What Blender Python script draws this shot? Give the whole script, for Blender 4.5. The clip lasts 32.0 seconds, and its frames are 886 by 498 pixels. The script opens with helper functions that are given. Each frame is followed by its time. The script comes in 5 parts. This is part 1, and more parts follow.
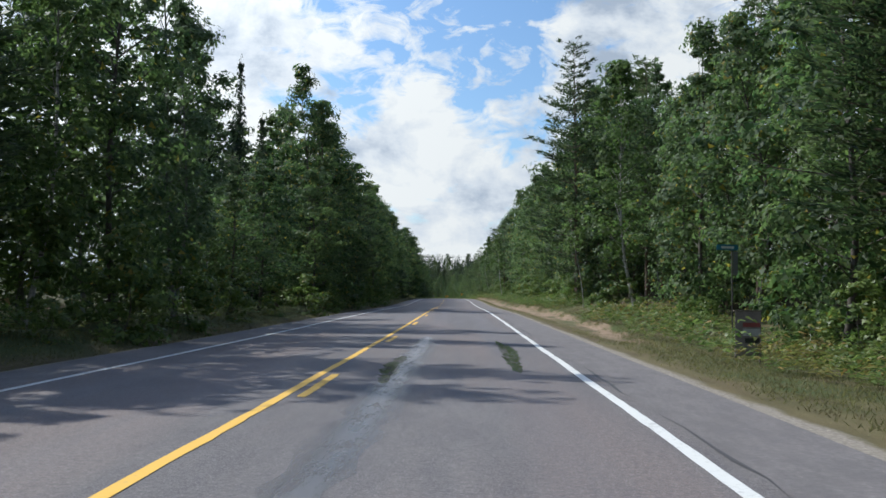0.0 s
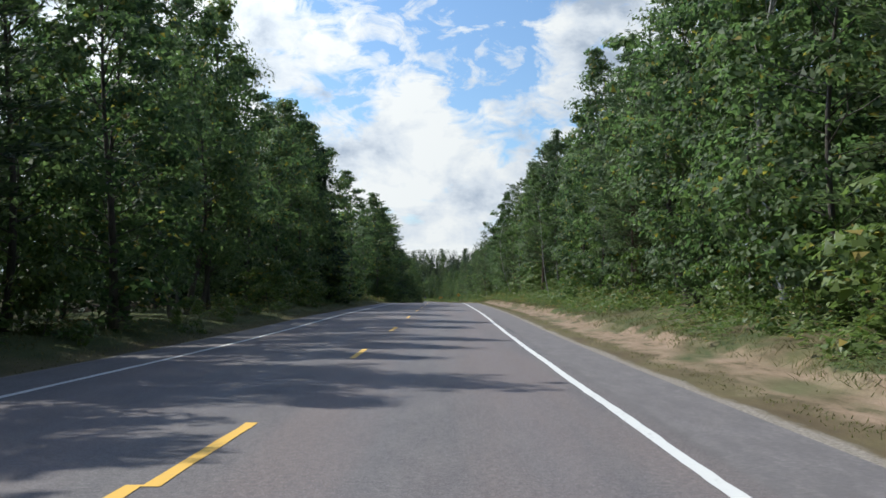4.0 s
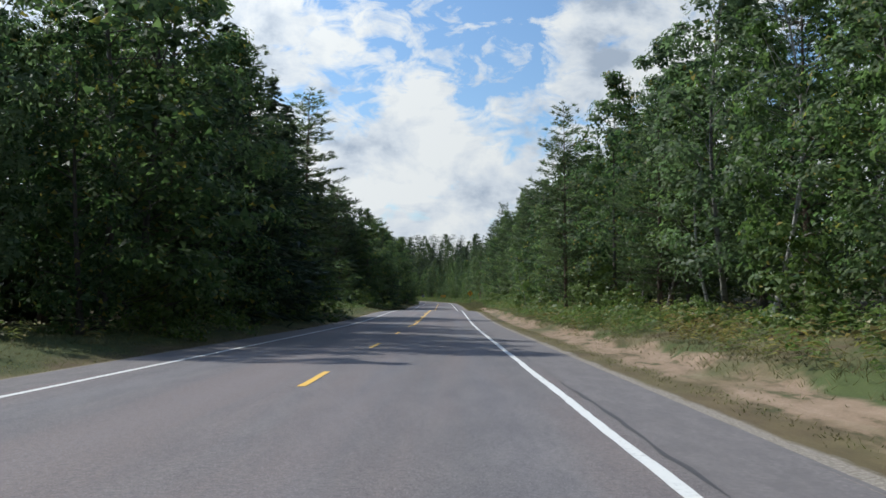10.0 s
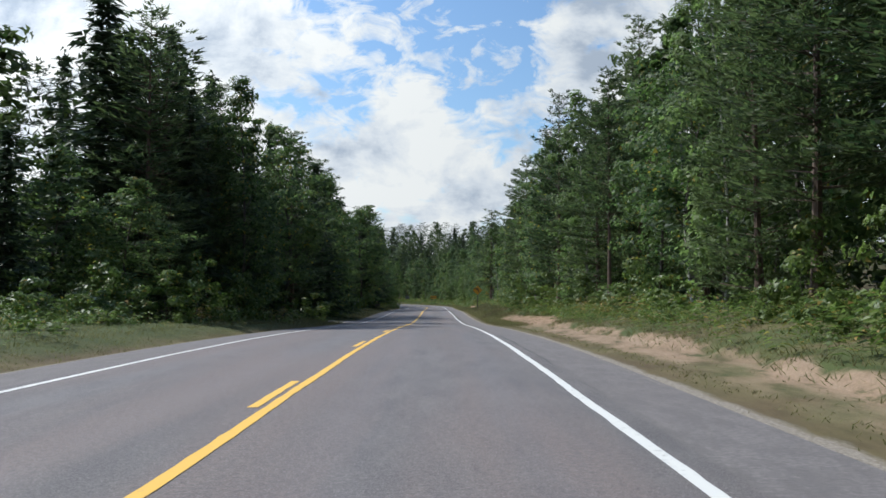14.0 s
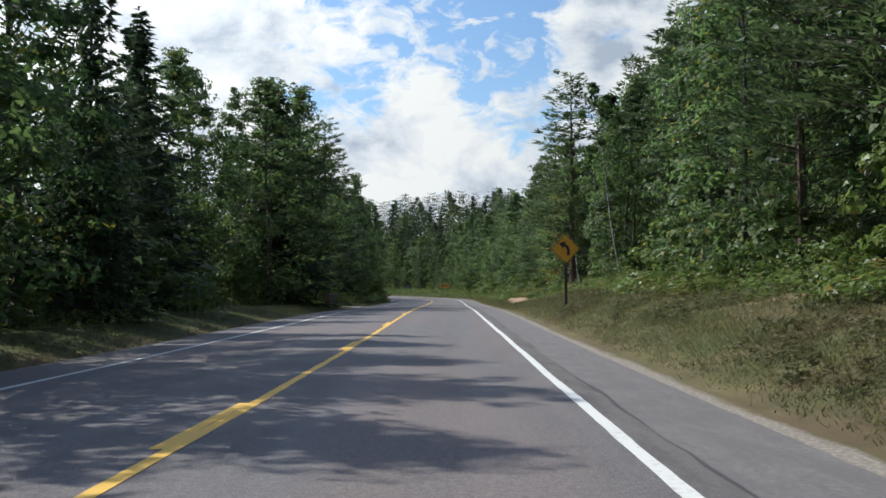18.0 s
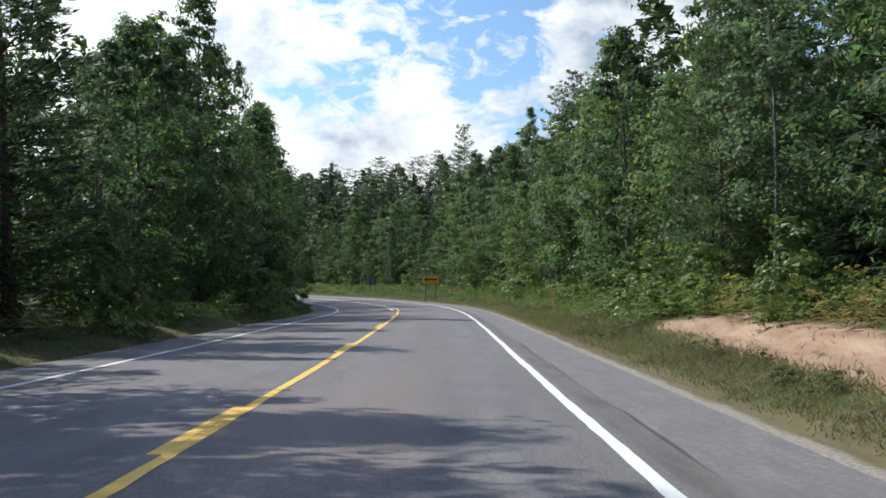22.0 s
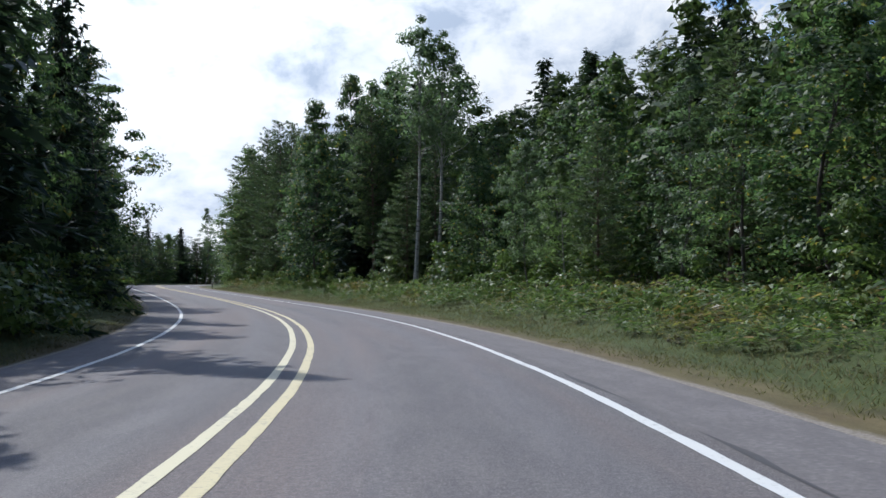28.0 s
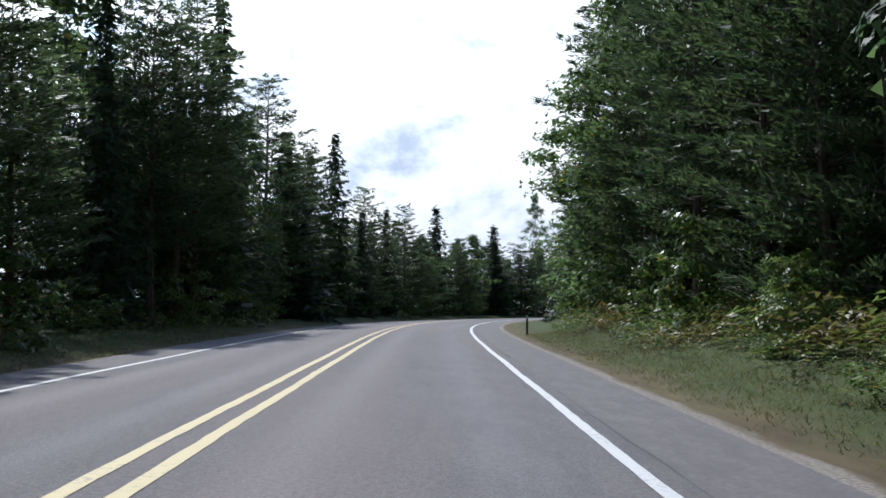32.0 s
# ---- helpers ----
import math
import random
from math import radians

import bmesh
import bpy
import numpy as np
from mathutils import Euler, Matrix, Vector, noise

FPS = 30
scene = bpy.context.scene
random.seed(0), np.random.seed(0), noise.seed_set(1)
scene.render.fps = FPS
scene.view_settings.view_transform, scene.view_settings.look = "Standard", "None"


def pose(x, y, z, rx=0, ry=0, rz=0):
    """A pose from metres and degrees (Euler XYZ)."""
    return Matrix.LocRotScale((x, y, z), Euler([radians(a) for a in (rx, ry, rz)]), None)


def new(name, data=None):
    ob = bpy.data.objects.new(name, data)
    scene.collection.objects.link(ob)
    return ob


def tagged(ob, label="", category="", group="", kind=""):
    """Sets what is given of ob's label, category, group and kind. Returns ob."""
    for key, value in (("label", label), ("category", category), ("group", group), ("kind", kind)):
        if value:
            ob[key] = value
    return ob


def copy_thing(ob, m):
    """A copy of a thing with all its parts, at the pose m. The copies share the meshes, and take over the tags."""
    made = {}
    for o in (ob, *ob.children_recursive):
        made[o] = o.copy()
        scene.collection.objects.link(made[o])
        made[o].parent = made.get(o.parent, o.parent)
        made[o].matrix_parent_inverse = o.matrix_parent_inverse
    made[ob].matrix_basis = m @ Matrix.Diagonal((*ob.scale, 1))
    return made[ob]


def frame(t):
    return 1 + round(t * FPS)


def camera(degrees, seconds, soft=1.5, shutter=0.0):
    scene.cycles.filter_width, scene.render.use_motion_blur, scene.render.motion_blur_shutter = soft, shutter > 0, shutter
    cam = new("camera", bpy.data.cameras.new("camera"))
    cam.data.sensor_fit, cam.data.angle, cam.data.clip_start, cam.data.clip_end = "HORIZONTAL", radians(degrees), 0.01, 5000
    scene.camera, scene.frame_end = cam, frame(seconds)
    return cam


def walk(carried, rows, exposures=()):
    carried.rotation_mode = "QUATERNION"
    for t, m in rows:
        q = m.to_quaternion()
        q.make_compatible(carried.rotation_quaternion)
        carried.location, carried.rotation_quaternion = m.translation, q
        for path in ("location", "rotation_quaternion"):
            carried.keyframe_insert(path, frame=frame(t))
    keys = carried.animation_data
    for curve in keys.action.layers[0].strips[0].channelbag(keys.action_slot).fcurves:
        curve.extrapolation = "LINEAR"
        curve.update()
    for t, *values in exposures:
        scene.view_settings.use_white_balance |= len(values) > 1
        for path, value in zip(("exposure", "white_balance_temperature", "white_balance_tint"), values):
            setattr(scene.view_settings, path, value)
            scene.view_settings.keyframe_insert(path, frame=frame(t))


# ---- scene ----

# ---- camera and its way ----
cam = camera(47.1, 32.0, soft=1.6, shutter=0.0)
PATH = [
    (0.0, 1.81, -0.00, 1.090, 92.69, -0.38, 1.22),
    (0.5, 1.72, 9.64, 1.122, 92.77, -0.38, 1.51),
    (1.0, 1.64, 19.29, 1.153, 93.11, -0.45, 1.47),
    (1.5, 1.62, 28.96, 1.192, 92.93, -0.40, 1.30),
    (2.0, 1.60, 38.69, 1.243, 93.11, -0.26, 1.12),
    (2.5, 1.61, 48.53, 1.292, 93.01, -0.11, 1.06),
    (3.0, 1.54, 58.45, 1.340, 92.68, 0.08, 1.10),
    (3.5, 1.50, 68.24, 1.357, 92.67, 0.03, 1.23),
    (4.0, 1.44, 77.93, 1.346, 92.72, 0.01, 1.01),
    (4.5, 1.39, 87.53, 1.342, 92.84, -0.02, 0.84),
    (5.0, 1.32, 97.09, 1.367, 93.04, -0.05, 0.79),
    (5.5, 1.25, 106.64, 1.426, 93.32, -0.08, 0.89),
    (6.0, 1.17, 116.22, 1.523, 93.68, -0.12, 1.05),
    (6.5, 1.20, 125.78, 1.633, 93.35, -0.14, 1.39),
    (7.0, 1.01, 135.33, 1.717, 93.02, -0.07, 1.48),
    (7.5, 0.72, 144.86, 1.776, 92.86, 0.03, 1.49),
    (8.0, 0.59, 154.37, 1.830, 92.95, 0.13, 1.36),
    (8.5, 0.39, 163.68, 1.871, 93.01, 0.01, 1.24),
    (9.0, 0.33, 173.12, 1.898, 93.13, -0.25, 1.34),
    (9.5, 0.18, 182.71, 1.913, 92.83, -0.15, 1.18),
    (10.0, 0.04, 192.39, 1.885, 92.54, -0.35, 1.32),
    (10.5, -0.17, 202.00, 1.793, 91.94, -0.12, 1.50),
    (11.0, -0.37, 211.47, 1.686, 91.98, 0.23, 1.51),
    (11.5, -0.64, 221.03, 1.593, 92.21, 0.07, 1.44),
    (12.0, -0.92, 230.63, 1.500, 92.24, -0.07, 1.36),
    (12.5, -1.21, 240.27, 1.403, 92.03, -0.13, 1.13),
    (13.0, -1.24, 249.93, 1.319, 92.26, -0.24, 1.01),
    (13.5, -1.43, 259.53, 1.281, 92.57, -0.15, 0.81),
    (14.0, -1.49, 269.13, 1.276, 92.71, 0.04, 0.82),
    (14.5, -1.56, 278.72, 1.290, 92.72, 0.23, 0.85),
    (15.0, -1.61, 288.29, 1.306, 92.61, 0.45, 0.86),
    (15.5, -1.66, 297.81, 1.260, 92.41, 0.70, 0.90),
    (16.0, -1.71, 307.27, 1.151, 92.14, 0.72, 1.12),
    (16.5, -1.92, 316.77, 1.006, 91.25, 0.41, 1.32),
    (17.0, -2.09, 326.29, 0.828, 91.53, 0.41, 1.50),
    (17.5, -2.49, 335.75, 0.675, 92.06, 0.44, 1.71),
    (18.0, -2.66, 345.25, 0.574, 92.31, 0.49, 1.67),
    (18.5, -2.99, 354.67, 0.537, 92.39, 0.57, 1.46),
    (19.0, -3.11, 364.25, 0.535, 92.46, 0.65, 1.42),
    (19.5, -3.35, 373.88, 0.562, 92.73, 0.18, 1.43),
    (20.0, -3.59, 383.37, 0.591, 92.76, -0.18, 1.39),
    (20.5, -3.76, 392.48, 0.631, 92.66, -0.36, 1.35),
    (21.0, -4.01, 401.23, 0.631, 92.25, -0.48, 1.31),
    (21.5, -4.33, 409.86, 0.590, 92.36, -0.19, 1.21),
    (22.0, -4.35, 418.64, 0.538, 92.18, 0.08, 1.11),
    (22.5, -4.47, 427.54, 0.478, 92.13, 0.21, 0.82),
    (23.0, -4.51, 436.44, 0.431, 92.51, 0.10, 0.68),
    (23.5, -4.62, 445.31, 0.415, 92.64, 0.20, 0.96),
    (24.0, -4.78, 454.02, 0.412, 92.69, 0.16, 2.30),
    (24.5, -5.30, 462.73, 0.409, 92.42, -0.01, 3.93),
    (25.0, -5.84, 471.37, 0.397, 92.39, -0.00, 4.88),
    (25.5, -6.60, 479.96, 0.385, 92.53, 0.01, 6.36),
    (26.0, -7.74, 488.53, 0.377, 92.78, 0.02, 8.81),
    (26.5, -9.33, 497.10, 0.372, 93.04, 0.04, 12.15),
    (27.0, -11.52, 505.68, 0.400, 93.22, -0.04, 15.89),
    (27.5, -14.20, 514.28, 0.472, 92.86, -0.19, 19.81),
    (28.0, -17.54, 522.88, 0.560, 92.98, -0.06, 23.64),
    (28.5, -21.60, 531.41, 0.662, 93.30, 0.16, 27.50),
    (29.0, -26.26, 539.79, 0.795, 93.70, 0.12, 31.08),
    (29.5, -31.51, 548.01, 0.980, 93.86, -0.25, 34.33),
    (30.0, -37.28, 555.91, 1.184, 93.95, -0.54, 36.92),
    (30.5, -43.41, 563.70, 1.402, 94.06, -0.66, 38.95),
    (31.0, -49.78, 571.33, 1.641, 94.36, -0.40, 40.49),
    (31.5, -56.34, 578.76, 1.902, 94.64, -0.01, 41.94),
    (32.0, -62.92, 586.08, 2.165, 94.62, 0.19, 42.66),
]

EXPOSURE = [(0, 0.12, 6150, 6), (3, 0.20, 6250, 6), (5, 0.10, 6250, 6), (8, 0.0, 6200, 6), (10, 0.0, 6200, 6), (11, -0.38, 6050, 6), (12.2, 0.0, 6200, 6), (13.3, 0.2, 6350, 6), (15, -0.4, 5900, 6),
            (16, -0.80, 5600, 6), (16.6, -0.2, 5950, 6), (17.2, 0.10, 6350, 6), (18.3, 0.15, 6350, 6), (19.0, -0.10, 6250, 6), (20.1, 0.0, 6300, 6), (21, 0.36, 6300, 6), (22, 0.34, 6300, 6), (23, 0.08, 6200, 6), (24, -0.22, 6050, 6),
            (26.5, -0.25, 6050, 9), (27.2, -0.2, 6000, 9), (28, -0.1, 5950, 9), (29, -0.6, 5800, 9), (30, -0.5, 5800, 9), (31, -0.1, 5850, 9), (32, -0.1, 5900, 9)]
walk(cam, [(r[0], pose(*r[1:])) for r in PATH], EXPOSURE)

# ---- world, sun ----
SUN_AZ, SUN_EL = radians(66), radians(48)       # to the left of the first heading, above the horizon
sun_way = Vector((-math.sin(SUN_AZ) * math.cos(SUN_EL), math.cos(SUN_AZ) * math.cos(SUN_EL), math.sin(SUN_EL)))
sun = new("sun", bpy.data.lights.new("sun", "SUN"))
sun.data.energy, sun.data.angle, sun.data.color = 5.0, radians(0.55), (1.0, 0.96, 0.90)
sun.rotation_euler = (-sun_way).to_track_quat("-Z", "Y").to_euler()


class Nodes:
    """Small help to wire node trees."""

    def __init__(self, tree):
        self.tree = tree
        tree.nodes.clear()

    def add(self, kind):
        return self.tree.nodes.new("ShaderNode" + kind)

    def wire(self, a, b):
        self.tree.links.new(a, b)

    def put(self, socket, value):
        if isinstance(value, bpy.types.NodeSocket):
            self.wire(value, socket)
        else:
            socket.default_value = value

    def math(self, op, a, b=0.0, clamp=False):
        n = self.add("Math")
        n.operation, n.use_clamp = op, clamp
        self.put(n.inputs[0], a)
        self.put(n.inputs[1], b)
        return n.outputs[0]

    def noise(self, vec, scale, detail=4.0, rough=0.55, distort=0.0):
        n = self.add("TexNoise")
        if vec is not None:
            self.wire(vec, n.inputs["Vector"])
        n.inputs["Scale"].default_value = scale
        n.inputs["Detail"].default_value = detail
        n.inputs["Roughness"].default_value = rough
        n.inputs["Distortion"].default_value = distort
        return n.outputs["Fac"]

    def ramp(self, fac, stops):
        n = self.add("ValToRGB")
        self.put(n.inputs[0], fac)
        e = n.color_ramp.elements
        while len(e) < len(stops):
            e.new(0.5)
        for el, (p, c) in zip(e, stops):
            el.position = p
            el.color = (*c, 1) if len(c) == 3 else c
        return n.outputs[0]

    def span(self, value, a, b, lo=0.0, hi=1.0):
        n = self.add("MapRange")
        self.put(n.inputs[0], value)
        for i, v in enumerate((a, b, lo, hi)):
            n.inputs[i + 1].default_value = v
        return n.outputs[0]

    def mix(self, fac, a, b, blend="MIX"):
        n = self.add("Mix")
        n.data_type, n.blend_type = "RGBA", blend
        self.put(n.inputs[0], fac)
        for sock, v in ((n.inputs[6], a), (n.inputs[7], b)):
            self.put(sock, (*v, 1) if isinstance(v, tuple) and len(v) == 3 else v)
        return n.outputs[2]

    def scaled(self, vec, factors):
        n = self.add("Mapping")
        self.wire(vec, n.inputs[0])
        n.inputs["Scale"].default_value = factors
        return n.outputs[0]


def build_world():
    w = bpy.data.worlds.new("sky")
    w.use_nodes = True
    scene.world = w
    t = Nodes(w.node_tree)
    out, bg = t.add("OutputWorld"), t.add("Background")
    sky = t.add("TexSky")
    sky.sky_type, sky.sun_disc, sky.sun_elevation, sky.sun_rotation = "NISHITA", False, SUN_EL, 2 * math.pi - SUN_AZ
    sky.altitude, sky.air_density, sky.dust_density, sky.ozone_density = 300.0, 1.0, 0.6, 1.5
    way = t.add("TexCoord").outputs["Generated"]
    sep = t.add("SeparateXYZ")
    t.wire(way, sep.inputs[0])
    tall = t.scaled(way, (1.0, 1.0, 1.7))
    big = t.noise(tall, 7.5, 9.0, 0.58, 0.3)
    fine = t.noise(tall, 24.0, 9.0, 0.62, 0.6)
    dens = t.math("ADD", t.math("MULTIPLY", big, 0.50), t.math("MULTIPLY", fine, 0.50))
    # more haze and cloud towards the horizon
    dens = t.math("ADD", dens, t.span(sep.outputs[2], 0.17, 0.04, 0.028, 0.17))
    # the clouds open up overhead
    dens = t.math("SUBTRACT", dens, t.span(sep.outputs[2], 0.30, 0.62, 0.0, 0.10))

    def bank(x, y, z, size, amount):
        """A wide bank of cloud (or of clear sky) round one way."""
        d = t.add("VectorMath")
        d.operation = "DISTANCE"
        t.wire(way, d.inputs[0])
        d.inputs[1].default_value = Vector((x, y, z)).normalized()
        f = t.add("MapRange")
        f.interpolation_type = "SMOOTHSTEP"
        t.wire(d.outputs["Value"], f.inputs[0])
        for i, v in enumerate((size, size * 0.25, 0.0, amount)):
            f.inputs[i + 1].default_value = v
        return f.outputs[0]

    for b in ((-0.26, 1.0, 0.19, 0.20, 0.06), (0.12, 1.0, 0.21, 0.12, 0.05), (0.04, 1.0, 0.20, 0.09, -0.06), (-0.15, 1.0, 0.24, 0.09, -0.06), (-0.09, 1.0, 0.21, 0.06, -0.05),
              (0.0, 1.0, 0.28, 0.13, -0.06), (-0.06, 1.0, 0.19, 0.05, 0.06), (-0.02, 1.0, 0.14, 0.12, 0.04), (-0.55, 1.0, 0.16, 0.42, 0.14), (-1.0, 1.0, 0.25, 0.6, 0.08)):
        dens = t.math("ADD", dens, bank(*b))
    cover = t.ramp(dens, [(0.455, (0, 0, 0)), (0.49, (0.5, 0.5, 0.5)), (0.55, (1, 1, 1))])
    shade = t.noise(t.scaled(way, (1.0, 1.0, 1.5)), 11.0, 7.0, 0.6, 0.2)
    tone = t.ramp(shade, [(0.33, (0.48, 0.55, 0.67)), (0.45, (0.80, 0.84, 0.91)), (0.55, (1.0, 1.0, 1.0))])
    near_sun = t.add("VectorMath")
    near_sun.operation = "DOT_PRODUCT"
    t.wire(way, near_sun.inputs[0])
    near_sun.inputs[1].default_value = sun_way
    glow = t.math("POWER", t.math("MAXIMUM", near_sun.outputs["Value"], 0.0), 4.0)
    lit = t.math("ADD", t.math("MULTIPLY", glow, 2.0), 0.77)
    clear = t.mix(1.0, sky.outputs[0], (0.135, 0.150, 0.165), "MULTIPLY")
    light = t.add("VectorMath")
    light.operation = "SCALE"
    t.wire(t.mix(cover, clear, tone), light.inputs[0])
    t.wire(lit, light.inputs["Scale"])
    t.wire(light.outputs[0], bg.inputs[0])
    bg.inputs[1].default_value = 1.0
    t.wire(bg.outputs[0], out.inputs[0])


build_world()

# ---- the road's line: arc length, heading, place, height ----
K_AT = [-60, 51, 129, 206, 283, 360, 437, 463, 481, 499, 517, 535, 553, 571, 589, 607, 625, 640, 665, 740, 860]
K_PER_KM = [0.0, 0.14, 0.08, 0.0, 0.04, 0.03, -0.05, 1.3, 5.23, 7.31, 7.94, 6.76, 6.32, 3.98, 1.82, 0.04, -0.12, -2.4, -6.0, -7.8, -7.0]
G_AT = [-60, -5, 15, 36, 57, 77, 98, 118, 139, 159, 180, 201, 221, 242, 262, 283, 303, 324, 345, 365, 386, 406, 427, 447, 468, 489, 509, 530, 550, 571, 591, 612, 633, 653, 674, 694, 715, 745, 860]
G_PERCENT = [0.32, 0.33, 0.25, 0.52, 0.42, -0.23, 0.44, 1.28, 0.51, 0.52, 0.16, -1.09, -1.03, -0.99, -0.08, 0.33, -1.17, -1.99, -0.68, 0.16, 0.49, -0.58, -0.64, -0.04, -0.32, -0.16, 0.74, 1.1, 2.06, 2.25, 2.87, 2.78, 2.69, 2.35, 2.0, 1.8, 1.2, 0.5, 0.2]
BANK_AT = [455, 489, 527, 566, 604, 643, 700]
BANK_PERCENT = [0, 3.33, 2.89, 0.51, -1.55, -0.63, -0.3]
S = np.arange(-60, 860, 1.0)
TH = np.cumsum(np.interp(S, K_AT, K_PER_KM) / 1000)
TH -= TH[60]
ROAD_X, ROAD_Y = np.cumsum(-np.sin(TH)), np.cumsum(np.cos(TH))
ROAD_Z = np.cumsum(np.interp(S, G_AT, G_PERCENT) / 100)
ROAD_X, ROAD_Y, ROAD_Z = ROAD_X - ROAD_X[60], ROAD_Y - ROAD_Y[60], ROAD_Z - ROAD_Z[60]
BANK = np.interp(S, BANK_AT, BANK_PERCENT) / 100
CROWN, LANE = 0.0142, 3.45
EDGE_R, EDGE_L = 4.78, -4.75        # ends of the paved shoulders


def scarp_line(s):
    """Where the low sandy bank beside the right shoulder breaks off, metres from the middle line."""
    s = np.asarray(s, float)
    far = np.interp(s, [310, 325, 348, 356], [0, 1.55, 1.55, 1.2])
    return 6.55 + far + 0.20 * np.sin(0.62 * s) + 0.13 * np.sin(1.7 * s + 1) + 0.07 * np.sin(4.3 * s + 2)


def verge(s, u):
    """Height of the ground above the road's line, past the shoulders."""
    s, u = np.asarray(s, float), np.asarray(u, float)
    right = np.interp(u, [4.8, 5.2, 6.0, 6.9, 9.1, 21, 56], [0, 0.0, 0.06, 0.15, 0.50, 1.1, 4.5])
    rise = np.interp(s, [0, 30, 55, 310, 340, 425, 465, 505], [-0.6, -0.6, 1, 1, 1.15, 1.15, 1.1, 1.0])
    broken = np.interp(s, [26, 36, 335, 350, 415, 420, 442, 447], [0, 1, 1, 0, 0, 1, 1, 0])
    step = np.clip((u - scarp_line(s)) / 0.30, 0, 1) * 0.17 * broken
    high = np.interp(u, [4.8, 5.2, 6.2, 7.5, 9.5], [0, 0.02, 0.32, 0.55, 0.55]) * np.interp(s, [345, 362, 392, 408], [0, 1, 1, 0])
    hill = np.interp(u, [16, 30, 45, 62, 95], [0, 2.2, 5.0, 8.0, 10.5]) * np.interp(s, [430, 520], [0, 1])
    left = np.interp(-u, [4.7, 5.2, 6.0, 7.2, 21, 56], [0, -0.04, 0.15, 0.34, 0.6, 2.4])
    level = np.interp(s, [181, 183, 190, 192, 340, 342, 349.5, 351.5, 415, 417, 427, 429], [1, 0.1, 0.1, 1, 1, 0.1, 0.1, 1, 1, 0.1, 0.1, 1])
    left = left * (level + (1 - level) * np.interp(-u, [12.5, 18], [0, 1]))
    return np.where(u > 0, right * rise + step + high + hill, left)


def road_height(s, u):
    u = np.asarray(u, float)
    e = np.clip(u, EDGE_L, EDGE_R)
    return np.interp(s, S, ROAD_Z) + np.interp(s, S, BANK) * e - CROWN * np.abs(e) + np.where((u > EDGE_R) | (u < EDGE_L), verge(s, u), 0)


def at(s, u, dz=0.0):
    """World places at arc length s, u metres to the right of the middle line, dz above the ground there."""
    s, u = np.broadcast_arrays(np.asarray(s, float), np.asarray(u, float))
    th = np.interp(s, S, TH)
    return np.stack([np.interp(s, S, ROAD_X) + u * np.cos(th), np.interp(s, S, ROAD_Y) + u * np.sin(th), road_height(s, u) + dz], -1)


def heading(s):
    return float(np.interp(s, S, TH))


# ---- materials ----
def material(name):
    m = bpy.data.materials.new(name)
    m.use_nodes = True
    t = Nodes(m.node_tree)
    out, b = t.add("OutputMaterial"), t.add("BsdfPrincipled")
    t.wire(b.outputs[0], out.inputs[0])
    return m, t, b, out


def bump(t, b, height, strength, distance):
    n = t.add("Bump")
    t.wire(height, n.inputs["Height"])
    n.inputs["Strength"].default_value, n.inputs["Distance"].default_value = strength, distance
    t.wire(n.outputs[0], b.inputs["Normal"])


def plain(name, colour, rough=0.6, metal=0.0, vary=0.15, scale=6.0):
    m, t, b, _ = material(name)
    vec = t.add("TexCoord").outputs["Object"]
    n = t.noise(vec, scale, 6.0, 0.65)
    dark = tuple(c * (1 - vary) for c in colour)
    light = tuple(min(1, c * (1 + vary)) for c in colour)
    t.wire(t.ramp(n, [(0.3, dark), (0.7, light)]), b.inputs["Base Color"])
    t.put(b.inputs["Roughness"], t.span(n, 0.3, 0.7, rough - 0.08, rough + 0.08))
    b.inputs["Metallic"].default_value = metal
    return m


def road_uv(t):
    """The road's own coordinates: metres across and along."""
    n = t.add("UVMap")
    n.uv_map = "road"
    return n.outputs[0]


